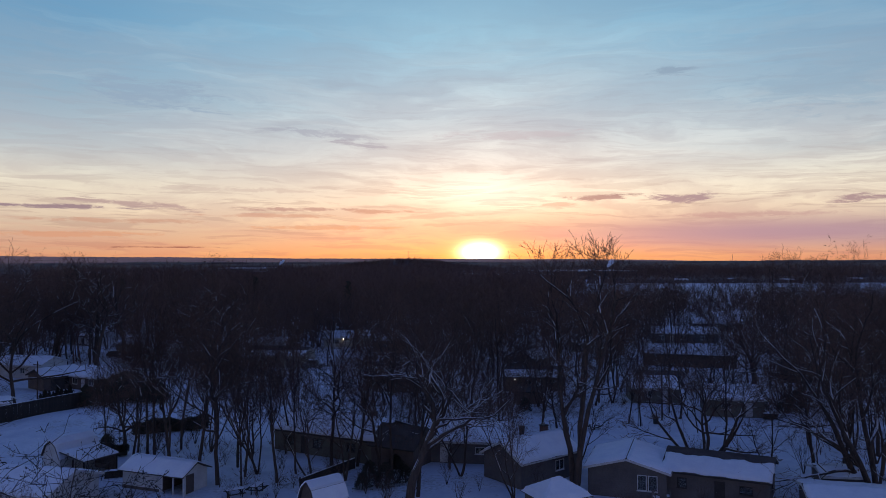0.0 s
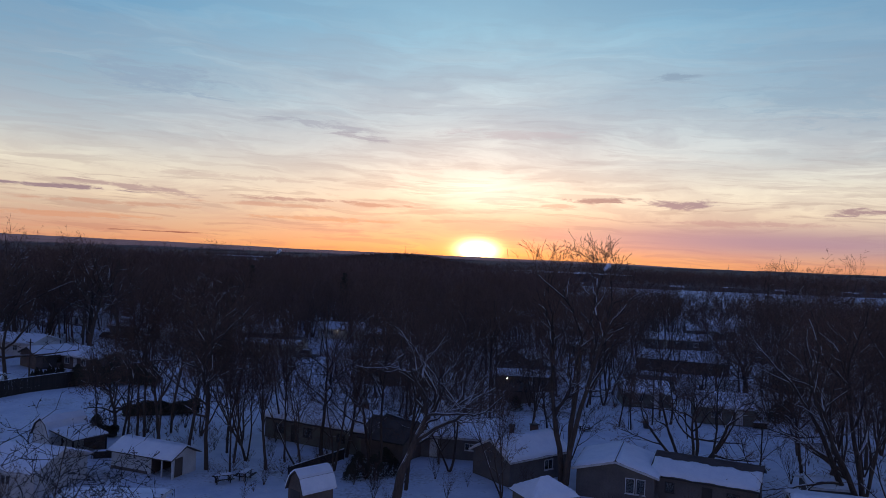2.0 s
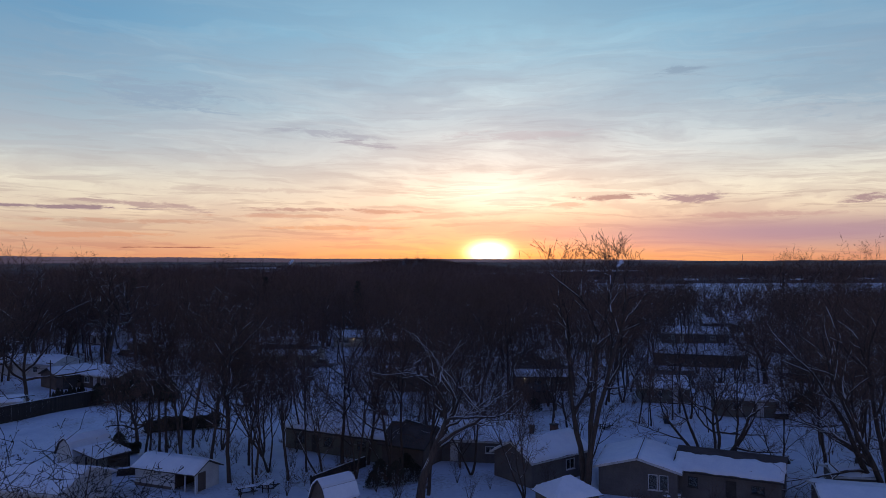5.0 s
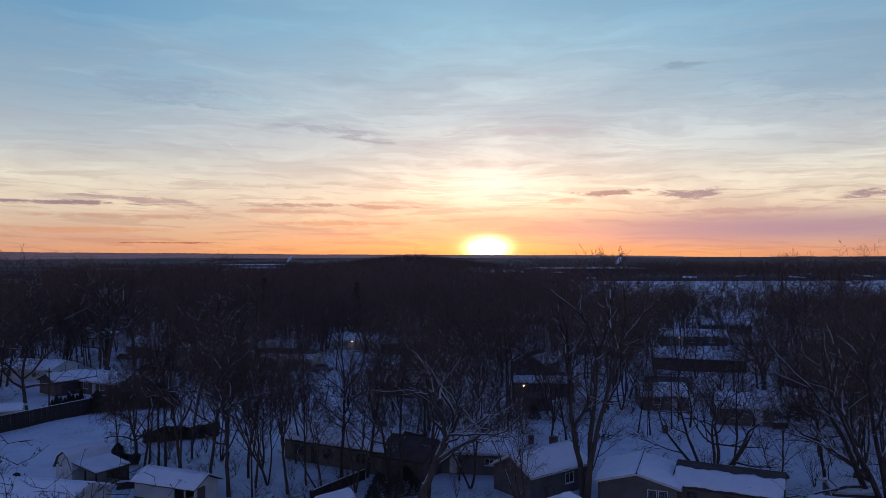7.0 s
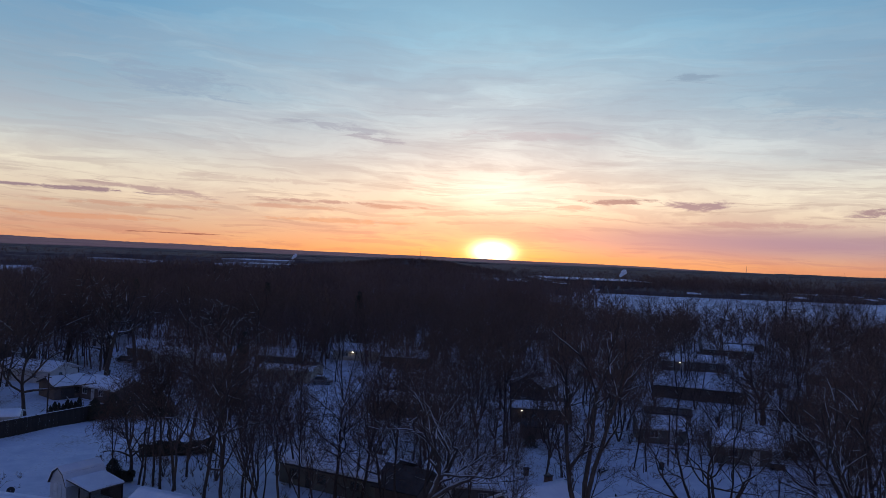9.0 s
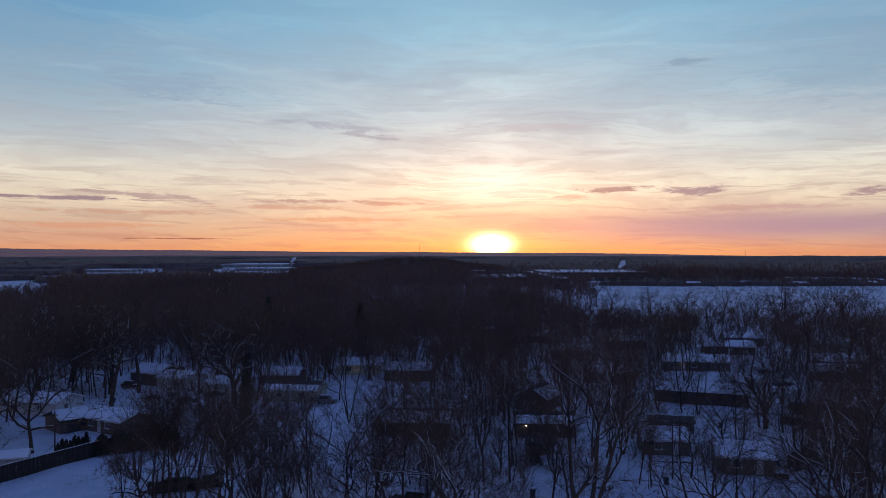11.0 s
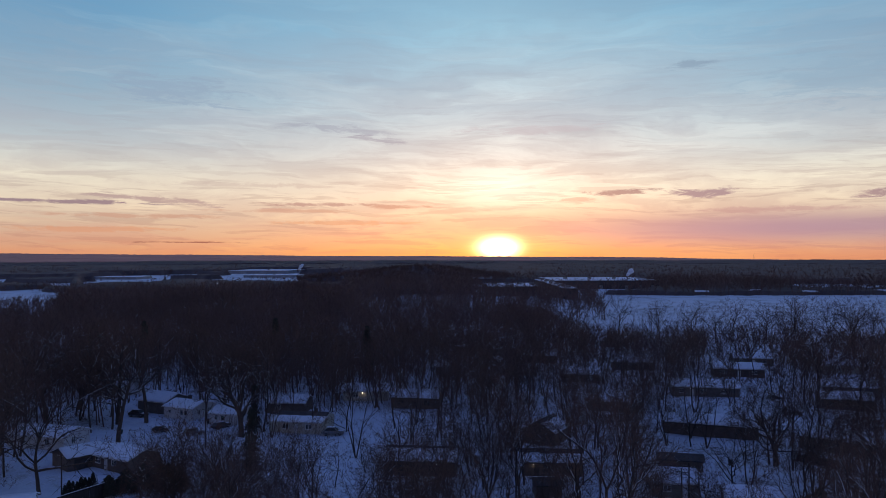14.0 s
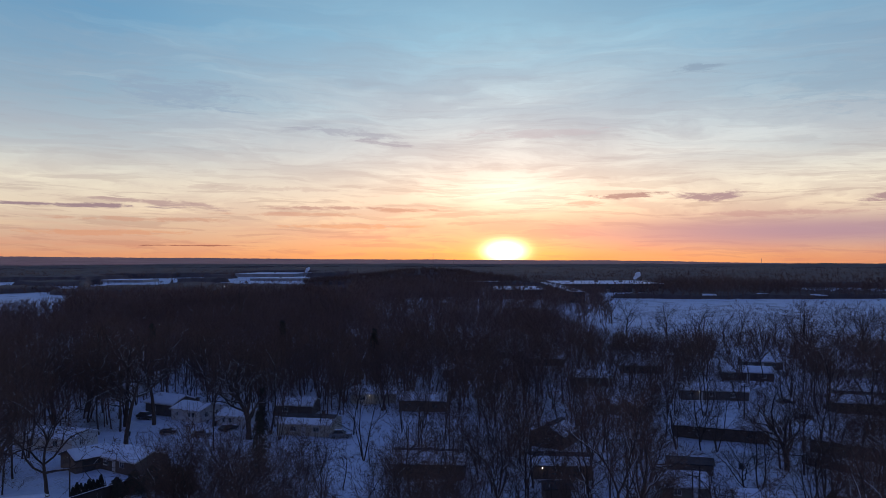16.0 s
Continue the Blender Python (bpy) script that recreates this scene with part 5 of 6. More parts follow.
rng = random.Random(5)
taken, more = [], []
tries = 0
while len(taken) < 430 and tries < 40000:
    tries += 1
    reach, bearing = math.sqrt(rng.uniform(78**2, 255**2)), radians(rng.uniform(-37, 37))
    x, y = reach * math.sin(bearing), reach * math.cos(bearing)
    if is_open(x, y) or (is_open(x, y, 1.0, THIN) and rng.random() < 0.5) or any((x - a) ** 2 + (y - b) ** 2 < 36 for a, b in solid) or any((x - a) ** 2 + (y - b) ** 2 < 15 for a, b in taken):
        continue
    taken.append((x, y))
nearest = sorted(taken, key=lambda q: q[0] ** 2 + q[1] ** 2)
for n, (x, y) in enumerate(nearest):
    kind, turn, size, tall = rng.randrange(6), rng.uniform(0, 360), rng.uniform(0.62, 0.92), rng.uniform(0.92, 1.08)
    if is_open(x, y, 1.0, YOUNG):
        size *= 0.55
        if rng.random() < 0.6:
            continue
    if n < 145:
        put(LIGHT[kind], x, y, turn, size, tall)
    else:
        more.append((kind, x, y, turn, size, tall))
fr = random.Random(3)



# broad crowns over the yards and before the field
BROAD = [parked(tree_template(grow(151 + i, height=15, girth=0.24, first=0.3, limb=0.56, limbs=1.7, side=1.35, twigs=2.3, fine=3.2, angle=50, lift=0.05, wild=1.15, bole=0.46, steps=(7, 6, 4, 1, 1)), "broad bare tree with a dense twiggy crown", seed=30 + i, snowy=0.3, tip=0.02), 28 + i) for i in range(3)]
yr = random.Random(21)
for x, y, turn, size in ((-67.4, 118.6, 300, 1.4), (-116.0, 372.0, 40, 1.72), (123.0, 273.0, 40, 1.66), (141.0, 264.0, 170, 1.7), (-75.0, 113.0, 80, 1.4), (-84.0, 131.0, 10, 1.4)):
    put(BROAD[int(turn) % 3], x, y, turn, size, 1.0)
# single trees along the near edge of the field
for n, (x, y, size) in enumerate(((79.5, 362.0, 1.40), (93.2, 340.6, 1.22), (108.5, 340.8, 1.25), (116.9, 334.3, 1.15), (125.4, 341.1, 1.28), (139.4, 334.6, 1.25), (158.3, 346.1, 1.15), (168.9, 335.1, 1.28), (178.8, 335.2, 1.22), (190.0, 340.0, 1.2), (86.0, 330.0, 1.0), (148.0, 328.0, 1.05))):
    put(BROAD[n % 3], x, y, n * 77, size, 0.98, "broad dark bare tree before an open snowy field")
stood = 0
spots = []
while stood < 36:
    reach, bearing = math.sqrt(yr.uniform(88**2, 215**2)), radians(yr.uniform(1, 33))
    x, y = reach * math.sin(bearing), reach * math.cos(bearing)
    if any((x - a) ** 2 + (y - b) ** 2 < 30 for a, b in solid) or any((x - a) ** 2 + (y - b) ** 2 < 49 for a, b in spots) or (is_open(x, y, 0.7) and reach > 165):
        continue
    spots.append((x, y))
    put(BROAD[stood % 3], x, y, yr.uniform(0, 360), yr.uniform(0.6, 0.92), yr.uniform(0.95, 1.1))
    stood += 1
for i in range(12):
    bearing = radians(-31 + 0.9 * i + yr.uniform(-1, 1))
    reach = yr.uniform(120, 230)
    x, y = reach * math.sin(bearing), reach * math.cos(bearing)
    if not any((x - a) ** 2 + (y - b) ** 2 < 60 for a, b in solid) and not is_open(x, y, 0.8):
        put(BROAD[i % 3], x, y, yr.uniform(0, 360), yr.uniform(0.75, 1.05))


def joined_stand(rows, part_names, mat, name, label):
    """The farther trees of the stand, as one."""
    vs, fs, count = [], [], 0
    for kind, x, y, turn, size, tall in rows:
        t = radians(turn)
        spin = np.array([[math.cos(t), -math.sin(t), 0], [math.sin(t), math.cos(t), 0], [0, 0, tall]]) * size
        for ob in LIGHT[kind].children:
            if ob.name.split(".")[0] in part_names:
                me = ob.data
                v = np.empty(len(me.vertices) * 3)
                me.vertices.foreach_get("co", v)
                f = np.empty(len(me.loops), np.int32)
                me.loops.foreach_get("vertex_index", f)
                k = len(me.loops) // len(me.polygons)
                f = f.reshape(-1, k)
                if k == 4:
                    f = np.concatenate([f[:, [0, 1, 2]], f[:, [0, 2, 3]]])
                vs.append(v.reshape(-1, 3) @ spin.T + np.array([x, y, -0.1]))
                fs.append(f + count)
                count += len(me.vertices)
    stuff(name, np.concatenate(vs), np.concatenate(fs), mat, label)


joined_stand(more, ("trunk", "limb", "branch_spray"), BARK, "woodland", "bare trunks and limbs of farther trees")
joined_stand(more, ("twig_spray",), TWIG, "woodland_twigs", "fine twigs of farther bare trees")
bushes = 0
while bushes < 60:
    reach, bearing = math.sqrt(rng.uniform(70**2, 150**2)), radians(rng.uniform(-36, 36))
    x, y = reach * math.sin(bearing), reach * math.cos(bearing)
    if is_open(x, y, 1.0) or any((x - a) ** 2 + (y - b) ** 2 < 42 for a, b in solid):
        continue
    bushes += 1
    put(brush, x, y, rng.uniform(0, 360), rng.uniform(0.4, 0.9))


# young trees in the yards between the nearer houses
yards = 0
while yards < 20:
    x, y = yr.uniform(-12, 38), yr.uniform(80, 106)
    if any((x - a) ** 2 + (y - b) ** 2 < 34 for a, b in solid) or (x > 17 and y < 98):
        continue
    yards += 1
    put((NEAR[2], NEAR[4], NEAR[5], BROAD[yards % 3])[yards % 4], x, y, yr.uniform(0, 360), yr.uniform(0.3, 0.62), 1.0, "young bare tree in a snowy back yard")

# rough brush close below, along fences and walls
for i in range(60):
    x, y = rng.uniform(-26, 26), rng.uniform(63, 86)
    if not any((x - a) ** 2 + (y - b) ** 2 < 30 for a, b in solid):
        put(brush, x, y, rng.uniform(0, 360), rng.uniform(0.25, 0.6))


# ---- woods farther off ----
def woodland(name, points, heights, limbs, sticks, width, seed, label, bole=0.5, mat=None):
    """Many bare trees as one: stems, limbs that fan out, and sprays of twigs with ragged crowns."""
    r = np.random.RandomState(seed)
    n = len(points)
    x, y = points[:, 0], points[:, 1]
    root = np.stack([x, y, hill(x, y) - 0.3], 1)
    top = root + np.stack([r.normal(0, 0.05, n) * heights, r.normal(0, 0.05, n) * heights, heights * bole], 1)
    v1, f1 = spikes(root, root + (top - root) * 1.3, np.maximum(heights * 0.011, width))
    k = n * limbs
    own = np.repeat(np.arange(n), limbs)
    t = r.uniform(0.35, 1.0, k)
    start = root[own] + (top - root)[own] * t[:, None]
    turn, flare = r.uniform(0, 2 * np.pi, k), r.uniform(0.25, 1.15, k)
    end = start + np.stack([np.cos(turn) * flare, np.sin(turn) * flare, r.uniform(0.7, 1.1, k)], 1) * (heights[own] * r.uniform(0.3, 0.5, k))[:, None]
    v2, f2 = spikes(start, end, np.maximum(heights[own] * 0.005, width * 0.8))
    m = k * sticks
    on = np.repeat(np.arange(k), sticks)
    s = start[on] + (end - start)[on] * r.uniform(0.15, 1.0, m)[:, None]
    way = (end - start)[on]
    way = way / np.linalg.norm(way, axis=1, keepdims=True) + r.normal(0, 0.6, (m, 3)) + [0, 0, 0.15]
    e = s + way * (heights[own][on] * r.uniform(0.06, 0.16, m))[:, None]
    side = np.cross(way, r.normal(size=(m, 3)))
    side *= (width * r.uniform(0.5, 1.3, m))[:, None] / (np.linalg.norm(side, axis=1, keepdims=True) + 1e-6)
    v3 = np.stack([s - side, s + side, e], 1).reshape(-1, 3)
    f3 = np.arange(3 * m).reshape(-1, 3)
    return stuff(name, np.concatenate([v1, v2, v3]), np.concatenate([f1, f2 + len(v1), f3 + len(v1) + len(v2)]), mat or WOODS, label)


HALLS = ((-420, 1640, 130, 150, 6), (-330, 1330, 90, 80, 3.5), (-560, 1230, 70, 60, 3.5), (-215, 1400, 60, 60, 3.5))





# clearings in the far woods: fields and works yards, as x0, x1, y0, y1 turned into bearings by their own corners
def cleared(x, y):
    out = (y > 372 + (x - 60) * -0.1) & (y < 690 + (x - 100) * 0.02) & (x > 78 + (y - 372) * 0.15)
    out |= (x > 24) & (x < 235) & (y > 690 + np.maximum(0, x - 110) * 1.2) & (y < 960)
    for wx, wy, long, deep, _ in HALLS:
        out |= (np.abs(x - wx) < long / 2 + 8) & (y > wy - deep / 2 - 60) & (y < wy + deep / 2 + 8)
    out |= (x < -290) & (x > -540) & (y > 570) & (y < 770)
    far, side = np.hypot(x, y), np.degrees(np.arctan2(x, y))
    patch = np.sin(x * 0.031 + y * 0.007) + np.sin(y * 0.023 - x * 0.013)
    out |= (side > -21.5) & (side < -9.3) & (far > 1130 - 14 * (side + 21)) & (far < 1600) & (patch < 1.2)
    out |= (side > -27) & (side < -21.5) & (far > 1040) & (far < 1500) & (patch < 0.3)
    out |= (side < -29.8) & (side > -40) & (far > 740) & (far < 985) & (patch < 0.3)
    out |= (side < -28.2) & (side > -40) & (far > 985) & (far < 1420) & (patch < 0.4)
    out |= (side > -26.2) & (side < -22.0) & (far > 1040) & (far < 1570) & (patch < 1.0)
    out |= (x > 380) & (x < 520) & (y > 800) & (y < 960)
    return out


def scatter(n, near, far, seed, spread=42):
    r = np.random.RandomState(seed)
    reach, bearing = np.sqrt(r.uniform(near**2, far**2, n)), np.radians(r.uniform(-spread, spread, n))
    p = np.stack([reach * np.sin(bearing), reach * np.cos(bearing)], 1)
    return p[~cleared(p[:, 0], p[:, 1])], r


p, r = scatter(520, 182, 262, 15, 38)
p = p[(p[:, 0] < 20) & np.array([not any((x - a) ** 2 + (y - b) ** 2 < 60 for a, b in solid) for x, y in p])]
woodland("woodland", p, r.uniform(12, 19, len(p)), 10, 17, 0.05, 16, "bare trees behind the houses")
p, r = scatter(2300, 240, 430, 1)
yard = np.array([any((x - a) ** 2 + (y - b) ** 2 < 70 for a, b in solid) for x, y in p])
p = p[~yard & ~((p[:, 0] > 55) & (p[:, 1] > 300))]
woodland("woodland", p, r.uniform(12, 20, len(p)) * np.where((p[:, 0] > 45) & (p[:, 1] > 215), 0.82, 1.0), 9, 17, 0.062, 2, "bare grey-brown woodland over snow")
def stature(p, r, low, high):
    """Heights of far trees; young growth stands before the works."""
    far, side = np.hypot(p[:, 0], p[:, 1]), np.degrees(np.arctan2(p[:, 0], p[:, 1]))
    young = (side < -8.5) & (far > 620) & (far < 1500)
    return r.uniform(low, high, len(p)) * np.where(young, r.uniform(0.3, 0.55, len(p)), np.where((side < -28.4) & (far < 1000), 0.66, 1.0))


p, r = scatter(8200, 430, 1000, 3)
woodland("woodland", p, stature(p, r, 14, 22), 6, 5, 0.17, 4, "dense bare woodland in the middle distance")
p, r = scatter(2400, 440, 600, 33)
p = p[(p[:, 0] < -0.13 * p[:, 1]) & (p[:, 0] > -0.545 * p[:, 1])]
woodland("woodland", p, r.uniform(19, 23.5, len(p)), 6, 7, 0.17, 34, "belt of bare woods before the works")
p, r = scatter(5600, 1000, 2300, 5)
woodland("woodland", p, stature(p, r, 12, 17), 5, 4, 0.36, 6, "dense bare woodland far off")
r = np.random.RandomState(44)
p = np.stack([r.uniform(-230, 80, 1100), r.uniform(1010, 1160, 1100)], 1)
p = p[~cleared(p[:, 0], p[:, 1])]
woodland("woodland", p, r.uniform(10, 15.5, len(p)), 7, 7, 0.28, 45, "dense bare woods on a low rise", 0.45)
r = np.random.RandomState(61)
reach, bearing = r.uniform(735, 1620, 3600), np.radians(r.uniform(-39, -9, 3600))
p = np.stack([reach * np.sin(bearing), reach * np.cos(bearing)], 1)
p = p[cleared(p[:, 0], p[:, 1]) & (np.sin(p[:, 0] * 0.021 + 1) + np.sin(p[:, 1] * 0.033) + np.sin((p[:, 0] + p[:, 1]) * 0.057) > 0.95)]
woodland("woodland", p, r.uniform(2.5, 7.5, len(p)), 6, 5, 0.2, 62, "low bare trees along the edges of snowy fields", 0.3)
p, r = scatter(2600, 215, 470, 12, 40)
p = p[np.array([not (x > 45 and y > 265) and not is_open(x, y, 1.0, THIN) and not any((x - a) ** 2 + (y - b) ** 2 < 60 for a, b in solid) for x, y in p])]
woodland("undergrowth", p, r.uniform(2.0, 7.5, len(p)), 6, 6, 0.07, 13, "dense leafless thicket among the trees", 0.2)
p, r = scatter(3200, 430, 800, 9, 40)
woodland("undergrowth", p, r.uniform(2.5, 7.0, len(p)), 5, 4, 0.11, 10, "dense leafless thicket under the far trees", 0.2)
p, r = scatter(4800, 68, 260, 7, 38)
free = np.array([not is_open(x, y, 0.8) and not (is_open(x, y, 1.0, YOUNG) and (x * 7.3) % 1 < 0.6) and not any((x - a) ** 2 + (y - b) ** 2 < 45 for a, b in solid) for x, y in p])
p = p[free]
woodland("undergrowth", p, r.uniform(0.8, 4.2, len(p)), 6, 4, 0.026, 8, "leafless undergrowth and saplings over snow", 0.2, TWIG)


def canopy(name, near, far, rows, cols, low, high, mat, seed, label, kind="stuff", bump=3.0):
    """The far woods' tops as one uneven sheet."""
    r = np.random.RandomState(seed)
    rad, ang = np.geomspace(near, far, rows), np.radians(np.linspace(-60, 60, cols))
    rr, aa = np.meshgrid(rad, ang, indexing="ij")
    rr = rr * (1 + r.normal(0, 0.2 * (far / near) ** (1 / rows) - 0.2, rr.shape))
    x, y = rr * np.sin(aa), rr * np.cos(aa)
    broad = np.sin(aa * 23 + rr * 0.002 + seed) * 0.4 + np.sin(aa * 61 + seed * 2) * 0.3 + np.sin(aa * 7.1 + rr * 0.0011) * 0.5
    if near > 3000:
        high = np.interp(np.degrees(ang), (-60, -31, -11.4, 11.1, 21.6, 31, 60), (58, 53, 38, 25, 8, 2, 2))
    z = low + (high - low) * np.linspace(0, 1, rows)[:, None] + broad * bump + r.uniform(-1, 1, rr.shape) * bump * 0.6
    z += hill(x, y)
    z[0] = -1.0
    bare = cleared(x, y)
    for axis in (0, 1):
        bare |= np.roll(bare, 1, axis) | np.roll(bare, -1, axis)
    z[bare] = -0.6
    z[-1] = np.maximum(z[-1], high - bump)
    i, j = np.meshgrid(np.arange(rows - 1), np.arange(cols - 1), indexing="ij")
    f = np.stack([i * cols + j, (i + 1) * cols + j, (i + 1) * cols + j + 1, i * cols + j + 1], -1).reshape(-1, 4)
    verts = np.stack([x, y, z], -1).reshape(-1, 3)
    mid = verts[f].mean(1)
    f = f[~cleared(mid[:, 0], mid[:, 1])]
    ob = stuff(name, verts, f, mat, label, "", kind)
    ob.data.polygons.foreach_set("use_smooth", np.ones(len(f), bool))
    return ob


canopy("thicket", 730, 2320, 90, 420, 3.0, 12.5, FAR_TOPS, 2, "dense dark thicket between the far trees", bump=1.3)
canopy("far_woodland", 2300, 3300, 60, 560, 13, 15, FAR_TOPS, 3, "dark far woods seen across their tops", bump=2.6)
# the horizon's haze is emission in this sheet's material
canopy("backdrop", 3320, 4960, 34, 620, 14, 31, PAINTED_HAZE_WOODS, 5, "wooded country along the horizon with painted haze glow", "structure", 2.2)


# ---- works, field edge and masts far off ----
def works(x, y, turn, length, depth, high, label, bays=8, panel=None):
    """A flat-roofed works hall: walls, roof under snow, a parapet, loading doors and roof units."""
    root = thing("works_hall", pose(x, y, 0, 0, 0, turn), label, "factory", "works halls")
    L, W = length / 2, depth / 2
    panel = panel or CONCRETE
    part("wall", Geo().box(-L, L, -W, W, -0.5, high), panel, root)
    part("parapet", Geo().box(-L - 0.3, L + 0.3, -W - 0.3, W + 0.3, high + 0.004, high + 0.5), panel, root)
    part("roof_snow", Geo().box(-L + 0.1, L - 0.1, -W + 0.1, W - 0.1, high + 0.504, high + 0.85), SNOW, root, "flat white snow on the roof")
    for i in range(bays):
        u = -L + (i + 0.5) * length / bays
        part("loading_door", Geo().box(u - 2, u + 2, -W - 0.12, -W - 0.004, 0, 4.2), METAL, root)
        if i % 2:
            part("roof_unit", Geo().box(u - 2, u + 2, -2, 2, high + 0.854, high + 2.6), METAL, root)
    return root


works(54, 748, 0, 52, 90, 8, "long low works hall with a snowy flat roof")
works(168, 895, 2, 118, 120, 9, "wide works hall with a white roof behind the field")
works(99, 762, -90, 240, 13, 9, "long narrow works wing running towards the field", 12)
works(24, 1000, 0, 50, 30, 7, "small works hall with a white roof")
for wx, wy, long, deep, high in HALLS:
    works(wx, wy, fr.uniform(-6, 6), long, deep, high, "low pale works hall with a broad snowy roof", 3, PALE_PANEL)


def mast(x, y, high, label):
    root = thing("radio_mast", pose(x, y, 0), label, "mast")
    for i in range(3):
        t = i * 2.094
        part("leg", Geo().tube([(1.6 * math.cos(t), 1.6 * math.sin(t), 0), (0.5 * math.cos(t), 0.5 * math.sin(t), high)], [0.25, 0.2], 5), METAL, root)
    n = int(high / 4)
    for i in range(n):
        z = high * (i + 0.5) / n
        w = 1.6 - 1.1 * z / high
        part("brace", Geo().tube([(w, 0, z), (-w * 0.5, w * 0.87, z + 2), (-w * 0.5, -w * 0.87, z), (w, 0, z + 2)], [0.12] * 4, 4), METAL, root)
    part("antenna", Geo().tube([(0, 0, high), (0, 0, high + 5)], [0.15, 0.08], 5), METAL, root)


mast(-105, 2600, 55, "thin lattice radio mast on the horizon")
mast(-35, 2700, 36, "short lattice mast on the horizon")
mast(1080, 2700, 38, "water tower mast far off on the horizon")


def pole(x, y, high, turn):
    root = thing("utility_pole", pose(x, y, -0.2, 0, 0, turn), "thin wooden utility pole with a crossarm", "pole", "utility poles")
    part("post", Geo().tube([(0, 0, -0.3), (0, 0, high)], [0.13, 0.09], 8), BARK, root)
    arm = part("crossarm", Geo().box(-0.9, 0.9, -0.16, -0.09, high - 0.6, high - 0.48), BARK, root)
    for u in (-0.8, -0.4, 0.4, 0.8):
        part("insulator", Geo().tube([(u, -0.125, high - 0.476), (u, -0.125, high - 0.36)], [0.035, 0.025], 6), TRIM, arm)


for px, py, ph in ((-62.6, 116.4, 7.5), (32.2, 105.6, 8.5), (34.6, 110.0, 8.0), (-50, 147, 8.5), (66, 176, 9)):
    pole(px, py, ph, G)


# ---- cars ----
def car(x, y, turn, paint, label, tall=1.0, long=4.4):
    root = thing("car", pose(x, y, 0.0, 0, 0, turn), label, "car", "parked cars")
    body_line = [(-long / 2, 0.35), (long / 2, 0.35), (long / 2 + 0.02, 0.62), (long / 2 - 0.1, 0.8), (long * 0.2, 0.95), (-long * 0.42, 0.98), (-long / 2, 0.85)]
    cabin_line = [(long * 0.22, 0.95), (long * 0.08, 1.4 * tall), (-long * 0.26, 1.44 * tall), (-long * 0.42, 0.98)]
    bm_body = Geo().extrude(body_line, "y", -0.86, 0.86)
    body = part("body", bm_body, PAINTS[paint], root)
    cab = Geo()
    n = len(cabin_line)
    lows = [(u, s * (0.8 if z < 1.1 else 0.62), z) for s in (-1, 1) for u, z in cabin_line]
    cab.v, cab.f = lows, [tuple(range(n)), tuple(range(2 * n - 1, n - 1, -1))] + [(i, n + i, n + (i + 1) % n, (i + 1) % n) for i in range(n)]
    cabin = part("cabin", cab, PAINTS[paint], root)
    for s in (-1, 1):
        part("side_window", Geo().poly([(long * 0.15, s * 0.80, 1.03), (long * 0.06, s * 0.68, 1.34 * tall), (-long * 0.24, s * 0.67, 1.37 * tall), (-long * 0.35, s * 0.79, 1.04)]).poly([(long * 0.15, s * 0.79, 1.03), (-long * 0.35, s * 0.78, 1.04), (-long * 0.24, s * 0.66, 1.37 * tall), (long * 0.06, s * 0.67, 1.34 * tall)]), PLASTIC, cabin, "dark side window")
        part("headlight", Geo().box(long / 2 - 0.04, long / 2 + 0.05, s * 0.62 - 0.16, s * 0.62 + 0.16, 0.62, 0.76), GLASS, root)
        part("tail_light", Geo().box(-long / 2 - 0.03, -long / 2 + 0.04, s * 0.66 - 0.12, s * 0.66 + 0.12, 0.64, 0.82), PAINTS["red"], root)
        part("mirror", Geo().box(long * 0.16, long * 0.2, s * 0.93 - 0.07, s * 0.93 + 0.07, 0.98, 1.1), PLASTIC, root)
        for u in (-long * 0.3, long * 0.31):
            wheel = part("wheel", Geo().tube([(u, s * 0.74, 0.33), (u, s * 0.9, 0.33)], [0.33, 0.33], 14), RUBBER, root)
            part("rim", Geo().tube([(u, s * 0.895, 0.33), (u, s * 0.915, 0.33)], [0.2, 0.19], 10), METAL, wheel)
    part("windscreen", Geo().poly([(long * 0.225, -0.7, 0.98), (long * 0.225, 0.7, 0.98), (long * 0.095, 0.56, 1.36 * tall), (long * 0.095, -0.56, 1.36 * tall)]), PLASTIC, cabin)
    part("roof_snow", snow_slab(long * 0.33, 1.2, 3, 0.0, 0.95, 0.1, 0.04), SNOW, root, "snow on the roof", pose(-long * 0.26, -0.58, 1.43 * tall + 0.004))
    part("bonnet_snow", snow_slab(long * 0.24, 1.4, 5, 0.0, 0.95, 0.07, 0.04), SNOW, root, "snow on the bonnet", pose(long * 0.225, -0.68, 0.93))
    return root


car(-56.6, 158.6, 22, "silver", "silver car with snow on it in a snowy drive")
car(-64.8, 161.2, 10, "dark", "small dark car half under snow", 0.9, 3.4)
car(-76.4, 176.4, -20, "dark", "dark estate car parked beside a house", 1.15, 4.7)
car(-52.6, 164.6, 60, "dark", "dark car under snow beside a garage")
car(-26.4, 158.6, 5, "silver", "van-like car under rounded snow", 1.2, 4.8)
car(80.9, 178.9, 15, "dark", "dark car in a snowy back yard")
car(84.8, 197.3, 4, "dark", "dark car parked behind a snowy yard")


